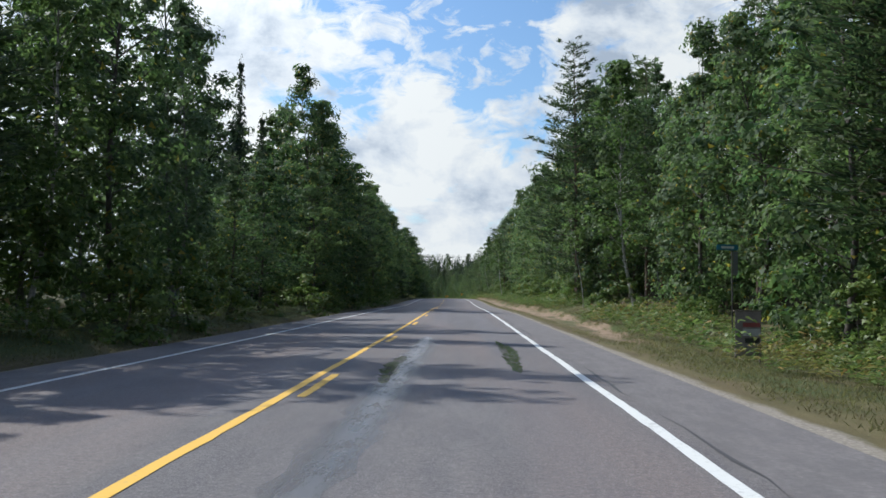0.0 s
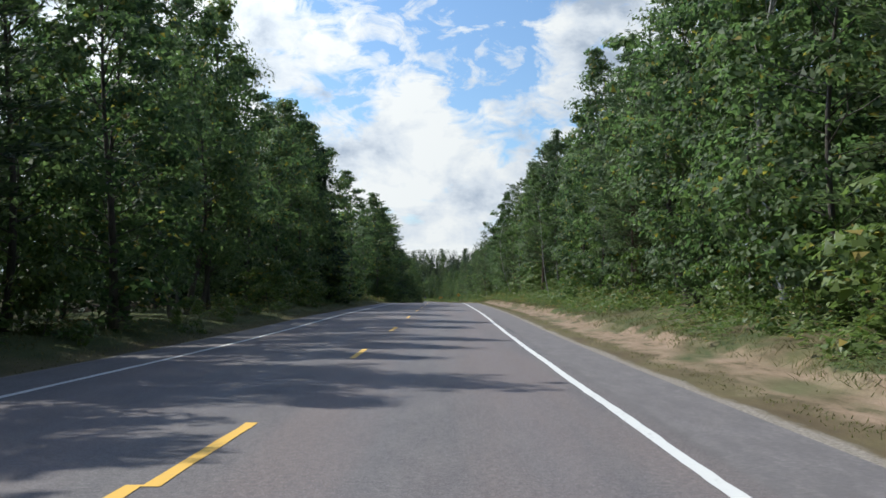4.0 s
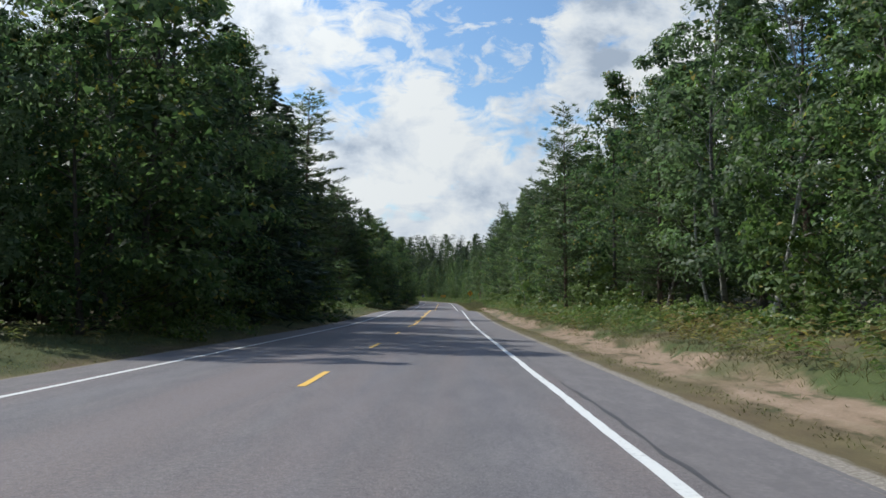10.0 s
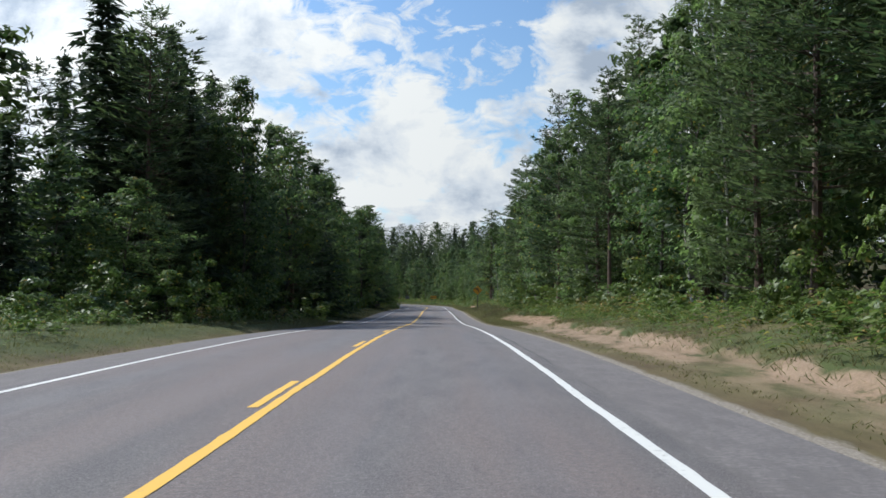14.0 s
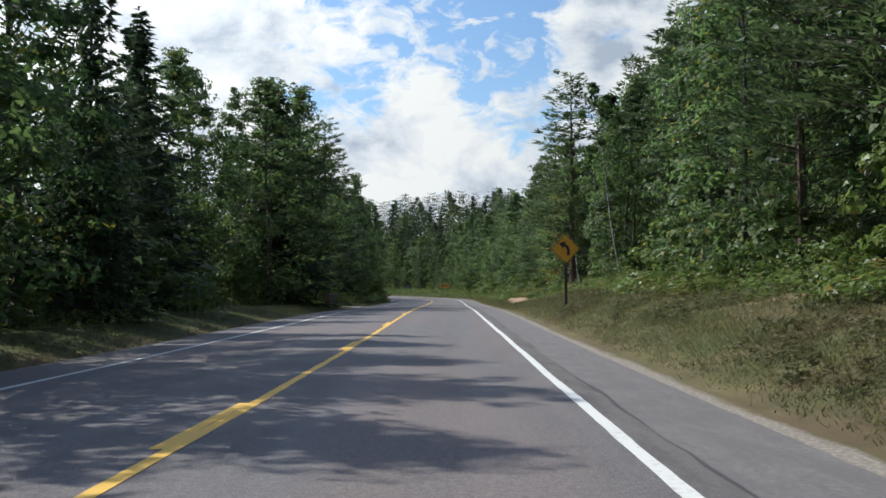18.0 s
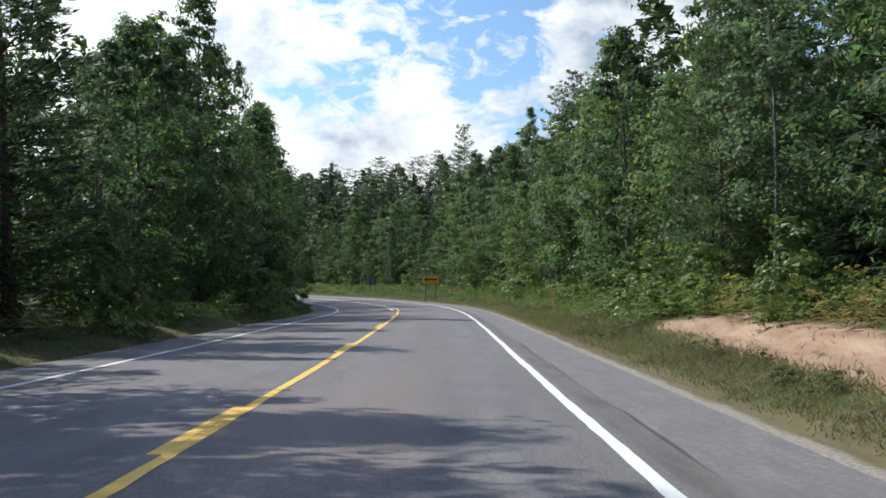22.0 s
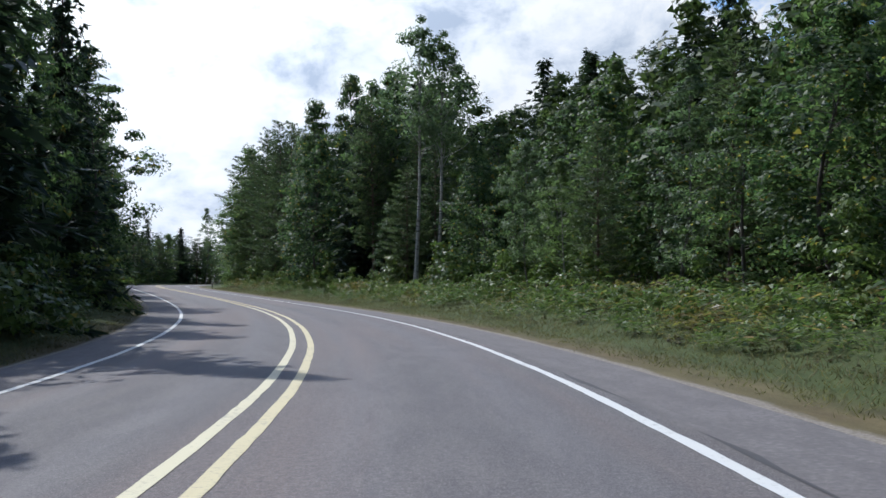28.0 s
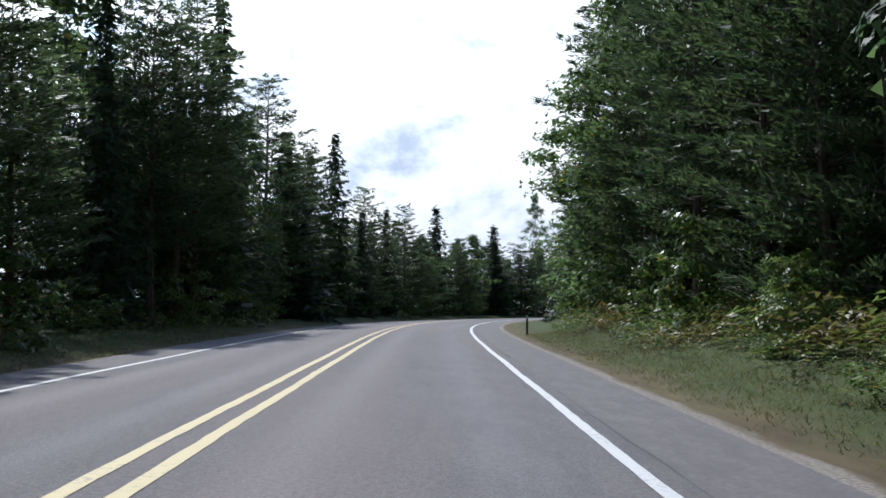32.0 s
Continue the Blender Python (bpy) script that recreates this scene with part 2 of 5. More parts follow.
def make_asphalt(name, worn):
    m, t, b, _ = material(name)
    uv = road_uv(t)
    sep = t.add("SeparateXYZ")
    t.wire(uv, sep.inputs[0])
    long_ = t.scaled(uv, (1.0, 0.035, 1.0))
    bands = t.noise(long_, 0.9, 5.0, 0.55)
    patch = t.noise(uv, 0.12, 5.0, 0.6)
    grain = t.noise(uv, 62.0, 3.0, 0.8)
    stones = t.noise(uv, 17.0, 5.0, 0.8)
    base = t.ramp(bands, [(0.3, (0.088, 0.081, 0.080)), (0.52, (0.118, 0.106, 0.102)), (0.72, (0.147, 0.133, 0.127))])
    base = t.mix(t.span(patch, 0.45, 0.75, 0.0, 0.55), base, (0.155, 0.130, 0.126))
    # darker, smoother wheel tracks and oil line
    u = sep.outputs[0]
    wheel = 0.0
    for c in (-2.55, -0.95, 0.95, 2.55):
        d = t.math("ABSOLUTE", t.math("SUBTRACT", u, c))
        g = t.span(d, 0.45, 0.05, 0.0, 1.0)
        wheel = t.math("ADD", wheel, g)
    base = t.mix(t.math("MULTIPLY", wheel, 0.30 * worn), base, (0.112, 0.101, 0.108))
    blot = t.noise(t.scaled(uv, (1.0, 0.22, 1.0)), 2.6, 6.0, 0.72)
    base = t.mix(t.span(blot, 0.36, 0.60, 0.8, 0.0), base, (0.070, 0.062, 0.066))
    tint = t.noise(t.scaled(uv, (1.0, 0.06, 1.0)), 0.55, 4.0, 0.6)
    base = t.mix(t.span(tint, 0.44, 0.60, 0.0, 0.75), base, (0.148, 0.110, 0.098))
    base = t.mix(t.span(grain, 0.46, 0.66, 0.0, 0.75), base, (0.27, 0.25, 0.245))
    base = t.mix(t.span(stones, 0.36, 0.58, 0.62, 0.0), base, (0.050, 0.046, 0.047))
    # paler shoulders of another mix, past a worn joint
    side = t.math("ADD", t.math("ABSOLUTE", u), t.span(stones, 0.3, 0.7, -0.03, 0.03))
    gritty = t.ramp(t.noise(uv, 16.0, 5.0, 0.8), [(0.3, (0.088, 0.080, 0.080)), (0.5, (0.140, 0.125, 0.121)), (0.7, (0.22, 0.198, 0.188))])
    gritty = t.mix(t.span(patch, 0.4, 0.6, 0.0, 0.6), gritty, (0.135, 0.118, 0.113))
    gritty = t.mix(t.span(t.noise(t.scaled(uv, (1.0, 0.3, 1.0)), 3.2, 6.0, 0.75), 0.42, 0.60, 0.6, 0.0), gritty, (0.098, 0.088, 0.086))
    base = t.mix(t.span(side, 3.66, 3.74), base, gritty)
    seam = t.math("ADD", u, t.span(stones, 0.3, 0.7, -0.03, 0.03))
    seam = t.math("MULTIPLY", t.math("MULTIPLY", t.span(seam, 3.46, 3.52), t.span(seam, 3.80, 3.76)), t.span(blot, 0.30, 0.52, 0.85, 0.30))
    seam = t.math("MULTIPLY", seam, t.math("ADD", t.math("MULTIPLY", t.span(sep.outputs[1], 325.0, 345.0), t.span(sep.outputs[1], 520.0, 490.0)), 0.25, True))
    base = t.mix(seam, base, (0.058, 0.052, 0.044))
    t.wire(base, b.inputs["Base Color"])
    t.put(b.inputs["Roughness"], t.math("SUBTRACT", t.span(stones, 0.3, 0.7, 0.82, 0.95), t.math("MULTIPLY", wheel, 0.08)))
    b.inputs["Specular IOR Level"].default_value = 0.35
    bump(t, b, t.math("ADD", grain, t.math("MULTIPLY", stones, 0.5)), 0.6, 0.006)
    return m


def make_paint(name, colour, wear):
    m, t, b, _ = material(name)
    uv = road_uv(t)
    n = t.noise(uv, 14.0, 6.0, 0.75)
    big = t.noise(uv, 0.8, 3.0, 0.6)
    f = t.math("ADD", t.math("MULTIPLY", n, 0.7), t.math("MULTIPLY", big, 0.3))
    t.wire(t.mix(t.span(f, 0.60 - wear, 0.70 - wear, 0.0, 0.75), colour, (0.17, 0.155, 0.15)), b.inputs["Base Color"])
    b.inputs["Roughness"].default_value = 0.7
    return m


def make_verge():
    """Sand, dry grass and green grass, by distance from the road and by drift."""
    m, t, b, _ = material("verge_soil")
    uv = road_uv(t)
    sep = t.add("SeparateXYZ")
    t.wire(uv, sep.inputs[0])
    u, s = sep.outputs[0], sep.outputs[1]
    wob = t.noise(uv, 0.35, 5.0, 0.62)
    mid = t.noise(t.scaled(uv, (1.3, 0.30, 1.0)), 1.6, 6.0, 0.7)
    fine = t.noise(uv, 22.0, 4.0, 0.7)
    sand = t.ramp(mid, [(0.3, (0.17, 0.112, 0.070)), (0.52, (0.27, 0.188, 0.126)), (0.75, (0.36, 0.268, 0.19))])
    gravel = t.ramp(fine, [(0.3, (0.17, 0.145, 0.12)), (0.7, (0.36, 0.315, 0.26))])
    dry = t.ramp(mid, [(0.3, (0.078, 0.066, 0.028)), (0.7, (0.165, 0.132, 0.064))])
    green = t.ramp(mid, [(0.3, (0.032, 0.052, 0.013)), (0.7, (0.078, 0.098, 0.028))])
    side = t.math("ABSOLUTE", u)
    wobble = t.math("ADD", side, t.span(wob, 0.25, 0.75, -0.45, 0.45))
    heath = t.ramp(mid, [(0.3, (0.070, 0.048, 0.026)), (0.7, (0.150, 0.112, 0.058))])
    dry = t.mix(t.span(t.noise(uv, 0.16, 4.0, 0.6), 0.45, 0.6), dry, heath)
    grass = t.mix(t.math("MULTIPLY", t.math("ADD", t.span(wob, 0.40, 0.58), t.span(s, 440.0, 460.0), True), t.span(wobble, 5.3, 6.1)), dry, green)
    grass = t.mix(t.math("MULTIPLY", t.span(u, -4.0, -4.5), t.span(wobble, 5.3, 5.9, 0.0, 0.75)), grass, green)
    # bare sand below the scarp on the right side, with grass between it and the shoulder
    on_right = t.span(u, 4.0, 4.5)
    stretch = t.math("MULTIPLY", t.span(s, 21.0, 30.0), t.span(s, 326.0, 312.0))
    sandy = t.math("MULTIPLY", t.math("MULTIPLY", on_right, stretch), t.math("MULTIPLY", t.span(wobble, 6.95, 6.75), t.span(wobble, 5.45, 5.8)))
    drifts = t.noise(t.scaled(uv, (0.5, 0.10, 1.0)), 0.9, 3.0, 0.5)
    sandy = t.math("MULTIPLY", sandy, t.math("MULTIPLY", t.span(mid, 0.36, 0.47), t.span(drifts, 0.40, 0.47, 0.25, 1.0)))
    scour = t.math("MULTIPLY", t.math("MULTIPLY", on_right, t.math("MULTIPLY", t.span(s, 316.0, 321.0), t.span(s, 352.0, 346.0))), t.math("MULTIPLY", t.span(wobble, 6.1, 6.6), t.span(wobble, 8.5, 8.2)))
    scour = t.math("MULTIPLY", scour, t.span(mid, 0.30, 0.40))
    more = t.math("MULTIPLY", t.math("MULTIPLY", on_right, t.span(wob, 0.50, 0.55)), t.math("MULTIPLY", t.span(wobble, 7.4, 7.8), t.span(wobble, 9.8, 9.2)))
    more = t.math("MULTIPLY", more, t.math("MULTIPLY", t.span(s, 352.0, 362.0), t.span(s, 425.0, 415.0)))
    hollow = t.math("MULTIPLY", t.math("MULTIPLY", t.span(s, 394.5, 397.0), t.span(s, 406.0, 403.0)), t.math("MULTIPLY", t.span(wobble, 5.9, 6.2), t.span(wobble, 7.4, 7.1)))
    more = t.math("ADD", more, t.math("MULTIPLY", t.math("MULTIPLY", hollow, on_right), t.span(mid, 0.30, 0.40)), True)
    base = t.mix(sandy, grass, sand)
    red_sand = t.ramp(mid, [(0.3, (0.20, 0.115, 0.070)), (0.52, (0.31, 0.195, 0.128)), (0.75, (0.42, 0.30, 0.21))])
    base = t.mix(t.math("ADD", more, scour, True), base, t.mix(0.5, sand, red_sand))
    # bare reddish track at the start of the bend, running aslant
    aslant = t.math("SUBTRACT", wobble, t.span(s, 417.0, 445.0, 0.0, 1.4))
    bank = t.math("MULTIPLY", t.math("MULTIPLY", on_right, t.math("MULTIPLY", t.span(s, 418.0, 424.0), t.span(s, 447.0, 443.5))), t.math("MULTIPLY", t.span(aslant, 5.9, 6.3), t.span(aslant, 8.0, 7.6)))
    bank = t.math("MULTIPLY", bank, t.span(mid, 0.30, 0.42))
    base = t.mix(bank, base, red_sand)
    edge = t.math("ADD", side, t.span(mid, 0.25, 0.75, -0.14, 0.14))
    base = t.mix(t.span(edge, 5.05, 4.92), base, gravel)
    base = t.mix(t.span(fine, 0.4, 0.7, 0.35, 0.0), base, (0.05, 0.045, 0.03))
    t.wire(base, b.inputs["Base Color"])
    b.inputs["Roughness"].default_value = 0.95
    b.inputs["Specular IOR Level"].default_value = 0.15
    bump(t, b, t.math("ADD", t.math("MULTIPLY", mid, 0.35), fine), 0.5, 0.022)
    return m


def make_forest_floor():
    m, t, b, _ = material("forest_floor")
    vec = t.add("TexCoord").outputs["Object"]
    a, f = t.noise(vec, 0.25, 6.0, 0.65), t.noise(vec, 4.0, 6.0, 0.7)
    c = t.mix(t.span(a, 0.4, 0.6), (0.045, 0.050, 0.016), (0.065, 0.044, 0.024))
    t.wire(t.mix(t.span(f, 0.3, 0.7, 0.6, 0.0), c, (0.022, 0.022, 0.010)), b.inputs["Base Color"])
    b.inputs["Roughness"].default_value = 1.0
    b.inputs["Specular IOR Level"].default_value = 0.1
    return m


def make_leaves(name, dark, light, through_light=0.35, gloss=0.45, odd=None, drift=None):
    m, t, b, out = material(name)
    per_leaf = t.add("NewGeometry").outputs["Random Per Island"]
    per_tree = t.add("ObjectInfo").outputs["Random"]
    f = t.math("ADD", t.math("MULTIPLY", per_leaf, 0.62), t.math("MULTIPLY", per_tree, 0.38))
    stops = [(0.12, dark), (0.85, light)]
    c = t.ramp(f, stops)
    if odd:
        c = t.mix(t.span(per_leaf, 0.955, 0.975), c, odd)
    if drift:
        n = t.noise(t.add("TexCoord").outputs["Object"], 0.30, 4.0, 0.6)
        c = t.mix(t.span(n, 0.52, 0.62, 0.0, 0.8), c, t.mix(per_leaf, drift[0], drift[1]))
    t.wire(c, b.inputs["Base Color"])
    b.inputs["Roughness"].default_value = gloss
    b.inputs["Specular IOR Level"].default_value = 0.18
    tr = t.add("BsdfTranslucent")
    t.wire(t.mix(1.0, c, (1.26, 1.48, 1.16), "MULTIPLY"), tr.inputs[0])
    mix = t.add("MixShader")
    mix.inputs[0].default_value = through_light
    t.wire(b.outputs[0], mix.inputs[1])
    t.wire(tr.outputs[0], mix.inputs[2])
    t.wire(mix.outputs[0], out.inputs[0])
    return m


def make_bark(name, dark, light, marks=None):
    m, t, b, _ = material(name)
    vec = t.add("TexCoord").outputs["Object"]
    n = t.noise(t.scaled(vec, (1, 1, 0.22)), 9.0, 6.0, 0.7)
    c = t.ramp(n, [(0.32, dark), (0.66, light)])
    if marks:
        k = t.noise(t.scaled(vec, (0.7, 0.7, 4.0)), 2.2, 4.0, 0.6)
        c = t.mix(t.span(k, 0.56, 0.62), c, marks)
    t.wire(c, b.inputs["Base Color"])
    b.inputs["Roughness"].default_value = 0.9
    bump(t, b, n, 0.6, 0.03)
    return m


ASPHALT = make_asphalt("asphalt", 1.0)
WHITE_PAINT = make_paint("white_road_paint", (0.55, 0.54, 0.505), 0.055)
WORN_PAINT = make_paint("worn_yellow_paint", (0.50, 0.425, 0.24), 0.07)
PALE_PAINT = make_paint("bleached_yellow_paint", (0.52, 0.465, 0.30), 0.07)
FADED_PAINT = make_paint("faded_yellow_paint", (0.51, 0.405, 0.19), 0.06)
YELLOW_PAINT = make_paint("yellow_road_paint", (0.62, 0.36, 0.045), 0.02)
VERGE, FOREST_FLOOR = make_verge(), make_forest_floor()
TURNING_LEAF = make_leaves("turning_leaf", (0.10, 0.075, 0.016), (0.40, 0.24, 0.045), 0.36, 0.4)
MAPLE_LEAF = make_leaves("maple_leaf", (0.025, 0.050, 0.020), (0.132, 0.174, 0.070), 0.52, 0.52, (0.24, 0.19, 0.04))
ASPEN_LEAF = make_leaves("aspen_leaf", (0.036, 0.060, 0.024), (0.138, 0.176, 0.092), 0.52, 0.48)
BIRCH_LEAF = make_leaves("birch_leaf", (0.040, 0.068, 0.018), (0.152, 0.194, 0.076), 0.52, 0.48)
PINE_NEEDLE = make_leaves("pine_needle", (0.020, 0.036, 0.018), (0.104, 0.126, 0.058), 0.44, 0.5)
SPRUCE_NEEDLE = make_leaves("spruce_needle", (0.014, 0.027, 0.017), (0.066, 0.088, 0.046), 0.32, 0.55)
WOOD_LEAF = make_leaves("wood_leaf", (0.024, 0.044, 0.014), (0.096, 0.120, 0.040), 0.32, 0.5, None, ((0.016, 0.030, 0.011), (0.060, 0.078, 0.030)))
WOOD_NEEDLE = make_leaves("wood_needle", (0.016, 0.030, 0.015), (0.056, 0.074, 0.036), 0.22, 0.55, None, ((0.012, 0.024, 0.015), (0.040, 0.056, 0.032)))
SHRUB_LEAF = make_leaves("shrub_leaf", (0.040, 0.072, 0.018), (0.150, 0.190, 0.055), 0.36, 0.4, (0.26, 0.20, 0.05))
FERN_LEAF = make_leaves("fern_leaf", (0.060, 0.095, 0.024), (0.190, 0.225, 0.070), 0.4, 0.45, (0.30, 0.20, 0.07), ((0.10, 0.045, 0.025), (0.26, 0.20, 0.055)))
GRASS = make_leaves("grass_blade", (0.062, 0.066, 0.027), (0.190, 0.160, 0.078), 0.42, 0.7, None, ((0.060, 0.046, 0.024), (0.135, 0.105, 0.060)))
HEATH_LEAF = make_leaves("heath_leaf", (0.052, 0.058, 0.026), (0.160, 0.148, 0.070), 0.36, 0.6, (0.18, 0.12, 0.06), ((0.080, 0.056, 0.034), (0.180, 0.135, 0.070)))
DARK_BARK = make_bark("dark_bark", (0.030, 0.025, 0.020), (0.095, 0.080, 0.065))
PINE_BARK = make_bark("pine_bark", (0.040, 0.028, 0.020), (0.130, 0.085, 0.060))
PALE_BARK = make_bark("pale_bark", (0.20, 0.19, 0.165), (0.38, 0.365, 0.33), (0.06, 0.05, 0.045))
GREY_BARK = make_bark("grey_bark", (0.070, 0.068, 0.055), (0.190, 0.180, 0.150), (0.045, 0.040, 0.034))


# ---- mesh help ----
def mesh_of(name, verts, faces, mats, uv=None, smooth=False):
    me = bpy.data.meshes.new(name)
    me.from_pydata([tuple(v) for v in np.asarray(verts, float).tolist()], [], faces if isinstance(faces, list) else np.asarray(faces).tolist())
    for m in mats if isinstance(mats, (list, tuple)) else [mats]:
        me.materials.append(m)
    if uv is not None:
        layer = me.uv_layers.new(name="road")
        loops = np.empty(len(me.loops), int)
        me.loops.foreach_get("vertex_index", loops)
        layer.data.foreach_set("uv", np.asarray(uv, np.float32)[loops].ravel())
    if smooth:
        me.polygons.foreach_set("use_smooth", np.ones(len(me.polygons), bool))
    me.update()
    return me


def part(name, data, parent, label=""):
    """Links mesh data as one part under its thing."""
    ob = new(name, data)
    ob.parent = parent
    return tagged(ob, label)


def grid(ns, nu):
    a = np.arange(ns * nu).reshape(ns, nu)
    return np.stack([a[:-1, :-1], a[:-1, 1:], a[1:, 1:], a[1:, :-1]], -1).reshape(-1, 4)


def strip(name, s, u, lift, mat, label, category, relief=None):
    """A sheet along the road: rows at the arc lengths s, columns at the offsets u (numbers or arrays along s)."""
    s = np.asarray(s, float)
    ss = np.repeat(s[:, None], len(u), 1)
    uu = np.stack([np.broadcast_to(c, s.shape) for c in u], 1)
    p = at(ss, uu, lift)
    if relief is not None:
        p[..., 2] += relief(ss, uu)
    me = mesh_of(name, p.reshape(-1, 3), grid(*ss.shape), mat, np.stack([uu, ss], -1).reshape(-1, 2), True)
    return tagged(new(name, me), label, category, kind="structure")


def wave(s, u, k, seed):
    """Smooth unevenness made of a few sines."""
    r = random.Random(seed)
    z = 0
    for _ in range(6):
        a, b, c = r.uniform(-1, 1) * k, r.uniform(-1, 1) * k, r.uniform(0, 6)
        z = z + np.sin(a * s + b * u + c)
    return z / 6


# ---- road and ground ----
along = np.arange(-50, 850, 2.0)
road = strip("road", along, [EDGE_L, -LANE, -2.3, -1.15, 0, 1.15, 2.3, LANE, EDGE_R], 0.0, ASPHALT,
             "grey worn asphalt two-lane road with faded wheel tracks", "road")


def painted(name, label, s0, s1, u, width, mat, drift=None):
    n = max(2, int((s1 - s0) / 0.35) + 1)
    s = np.linspace(s0, s1, n)
    aside = 0 if drift is None else np.interp(s, *drift)[:, None]
    aside = aside + np.random.default_rng(len(bpy.data.meshes)).normal(size=(n, 2)) * 0.004 + 0.006 * np.sin(s * 0.8)[:, None]
    p = at(s[:, None], np.array([[u - width / 2, u + width / 2]]) + aside, 0.005)
    uv = np.stack(np.broadcast_arrays(np.array([[u - width / 2, u + width / 2]]), s[:, None]), -1)
    me = mesh_of(name, p.reshape(-1, 3), grid(n, 2), mat, uv.reshape(-1, 2))
    return tagged(new(name, me), label, "road marking", kind="structure")


painted("edge_line_right", "solid white painted edge line, slightly worn", -50, 845, LANE, 0.12, WHITE_PAINT,
        ((200, 237, 280, 313, 370, 389, 425, 460, 500), (0, -0.09, -0.05, 0, -0.02, -0.10, -0.12, -0.04, 0)))
painted("edge_line_left", "solid white painted edge line, slightly worn", -50, 845, -LANE, 0.12, WHITE_PAINT)
# centre line: solid on one side with dashes on the other, then dashes alone, then solid again, then double
painted("centre_line", "solid yellow centre line", -50, 84, -0.11, 0.11, YELLOW_PAINT)
painted("centre_line", "solid yellow centre line", 245, 476, 0.11, 0.11, YELLOW_PAINT)
painted("centre_line", "double solid yellow centre line, worn", 476, 574, 0.18, 0.13, WORN_PAINT)
painted("centre_line", "double solid yellow centre line, worn", 476, 574, -0.18, 0.13, PALE_PAINT)
painted("centre_line", "double solid yellow centre line", 574, 845, 0.18, 0.13, FADED_PAINT)
painted("centre_line", "double solid yellow centre line", 574, 845, -0.18, 0.13, FADED_PAINT)
# dashes 3.05 m long, every 12.2 m
for k in range(-4, 38):
    end = 13.74 + 12.208 * k
    u = 0.10 if end < 84 else 0.0 if end < 252 else -0.06 if end < 340 else 0.0
    painted("centre_dash", "short yellow centre line dash", end - 3.05, end, u, 0.11, YELLOW_PAINT)

# shoulders' outer gravel and the verges
def rough_verge(ss, uu):
    out = np.clip((np.abs(uu) - 5.1) / 1.2, 0, 1)
    return out * (0.014 * wave(ss, uu, 2.2, 5) + 0.035 * wave(ss, uu, 0.7, 6)) - 0.015 * np.clip((np.abs(uu) - 4.7) * 2, 0, 1)


near = np.concatenate([np.arange(-50, 30, 0.8), np.arange(30, 450, 0.4), np.arange(450, 780, 0.8)])
strip("verge_right", near, [4.7, 4.85, 5.0, 5.2, 5.4, 5.7, 5.95, 6.1, 6.2, 6.3, 6.4, 6.5, 6.6, 6.7, 6.8, 6.9, 7.0, 7.2, 7.4, 7.6, 7.75, 7.9, 8.05, 8.2, 8.35, 8.5, 9.1, 10, 11.2, 12.5, 14], 0.0, VERGE,
      "right roadside of sand, gravel and dry grass", "verge", rough_verge)
strip("verge_left", near, [-12, -10.5, -9, -8, -7.2, -6.6, -6.2, -5.9, -5.5, -5.2, -4.95, -4.65], 0.0, VERGE,
      "left roadside of gravel and short grass", "verge", rough_verge)


def lay_ground():
    """One sheet to the horizon: fine near the road, coarse far off, lower under the verges."""
    def axis(a, b, step, far):
        mid = np.arange(a, b + 0.1, step)
        out = np.array([10, 30, 80, 200, 500, 1100, 2200.0]) * far
        return np.concatenate([a - out[::-1], mid, b + out])
    xs, ys = axis(-250, 140, 5.0, 1), axis(-80, 800, 5.0, 1)
    xx, yy = np.meshgrid(xs, ys)
    flat = np.stack([xx.ravel(), yy.ravel()], 1)
    z = np.empty(len(flat))
    line = np.stack([ROAD_X[::4], ROAD_Y[::4]], 1)
    for i in range(0, len(flat), 2000):
        d = ((flat[i:i + 2000, None] - line[None]) ** 2).sum(-1)
        j = d.argmin(1)
        s = S[::4][j]
        th = np.interp(s, S, TH)
        u = (flat[i:i + 2000, 0] - line[j, 0]) * np.cos(th) + (flat[i:i + 2000, 1] - line[j, 1]) * np.sin(th)
        dist = np.sqrt(d[np.arange(len(j)), j])
        u = np.sign(u + 1e-9) * dist
        hill = np.clip((dist - 95) / 180, 0, 1) ** 1.3 * 8 * np.where(u > 0, 1, 0.3)
        z[i:i + 2000] = np.interp(s, S, ROAD_Z) + verge(s, u) + hill - 0.12 - 0.7 * np.clip((11.5 - dist) / 3, 0, 1)
    me = mesh_of("ground", np.column_stack([flat, z]), grid(len(ys), len(xs)), FOREST_FLOOR, None, True)
    tagged(new("ground", me), "brown forest floor under the trees", "ground", kind="structure")


lay_ground()


# ---- plants: arrays of small faces ----
class Soup:
    """Collects vertices and faces of one mesh."""

    def __init__(self):
        self.v, self.f, self.n = [], [], 0

    def put(self, v, f):
        v = np.asarray(v, float).reshape(-1, 3)
        f = np.asarray(f)
        self.v.append(v)
        self.f += (f + self.n).tolist()
        self.n += len(v)

    def mesh(self, name, mat, smooth=False):
        return mesh_of(name, np.concatenate(self.v), self.f, mat, None, smooth)


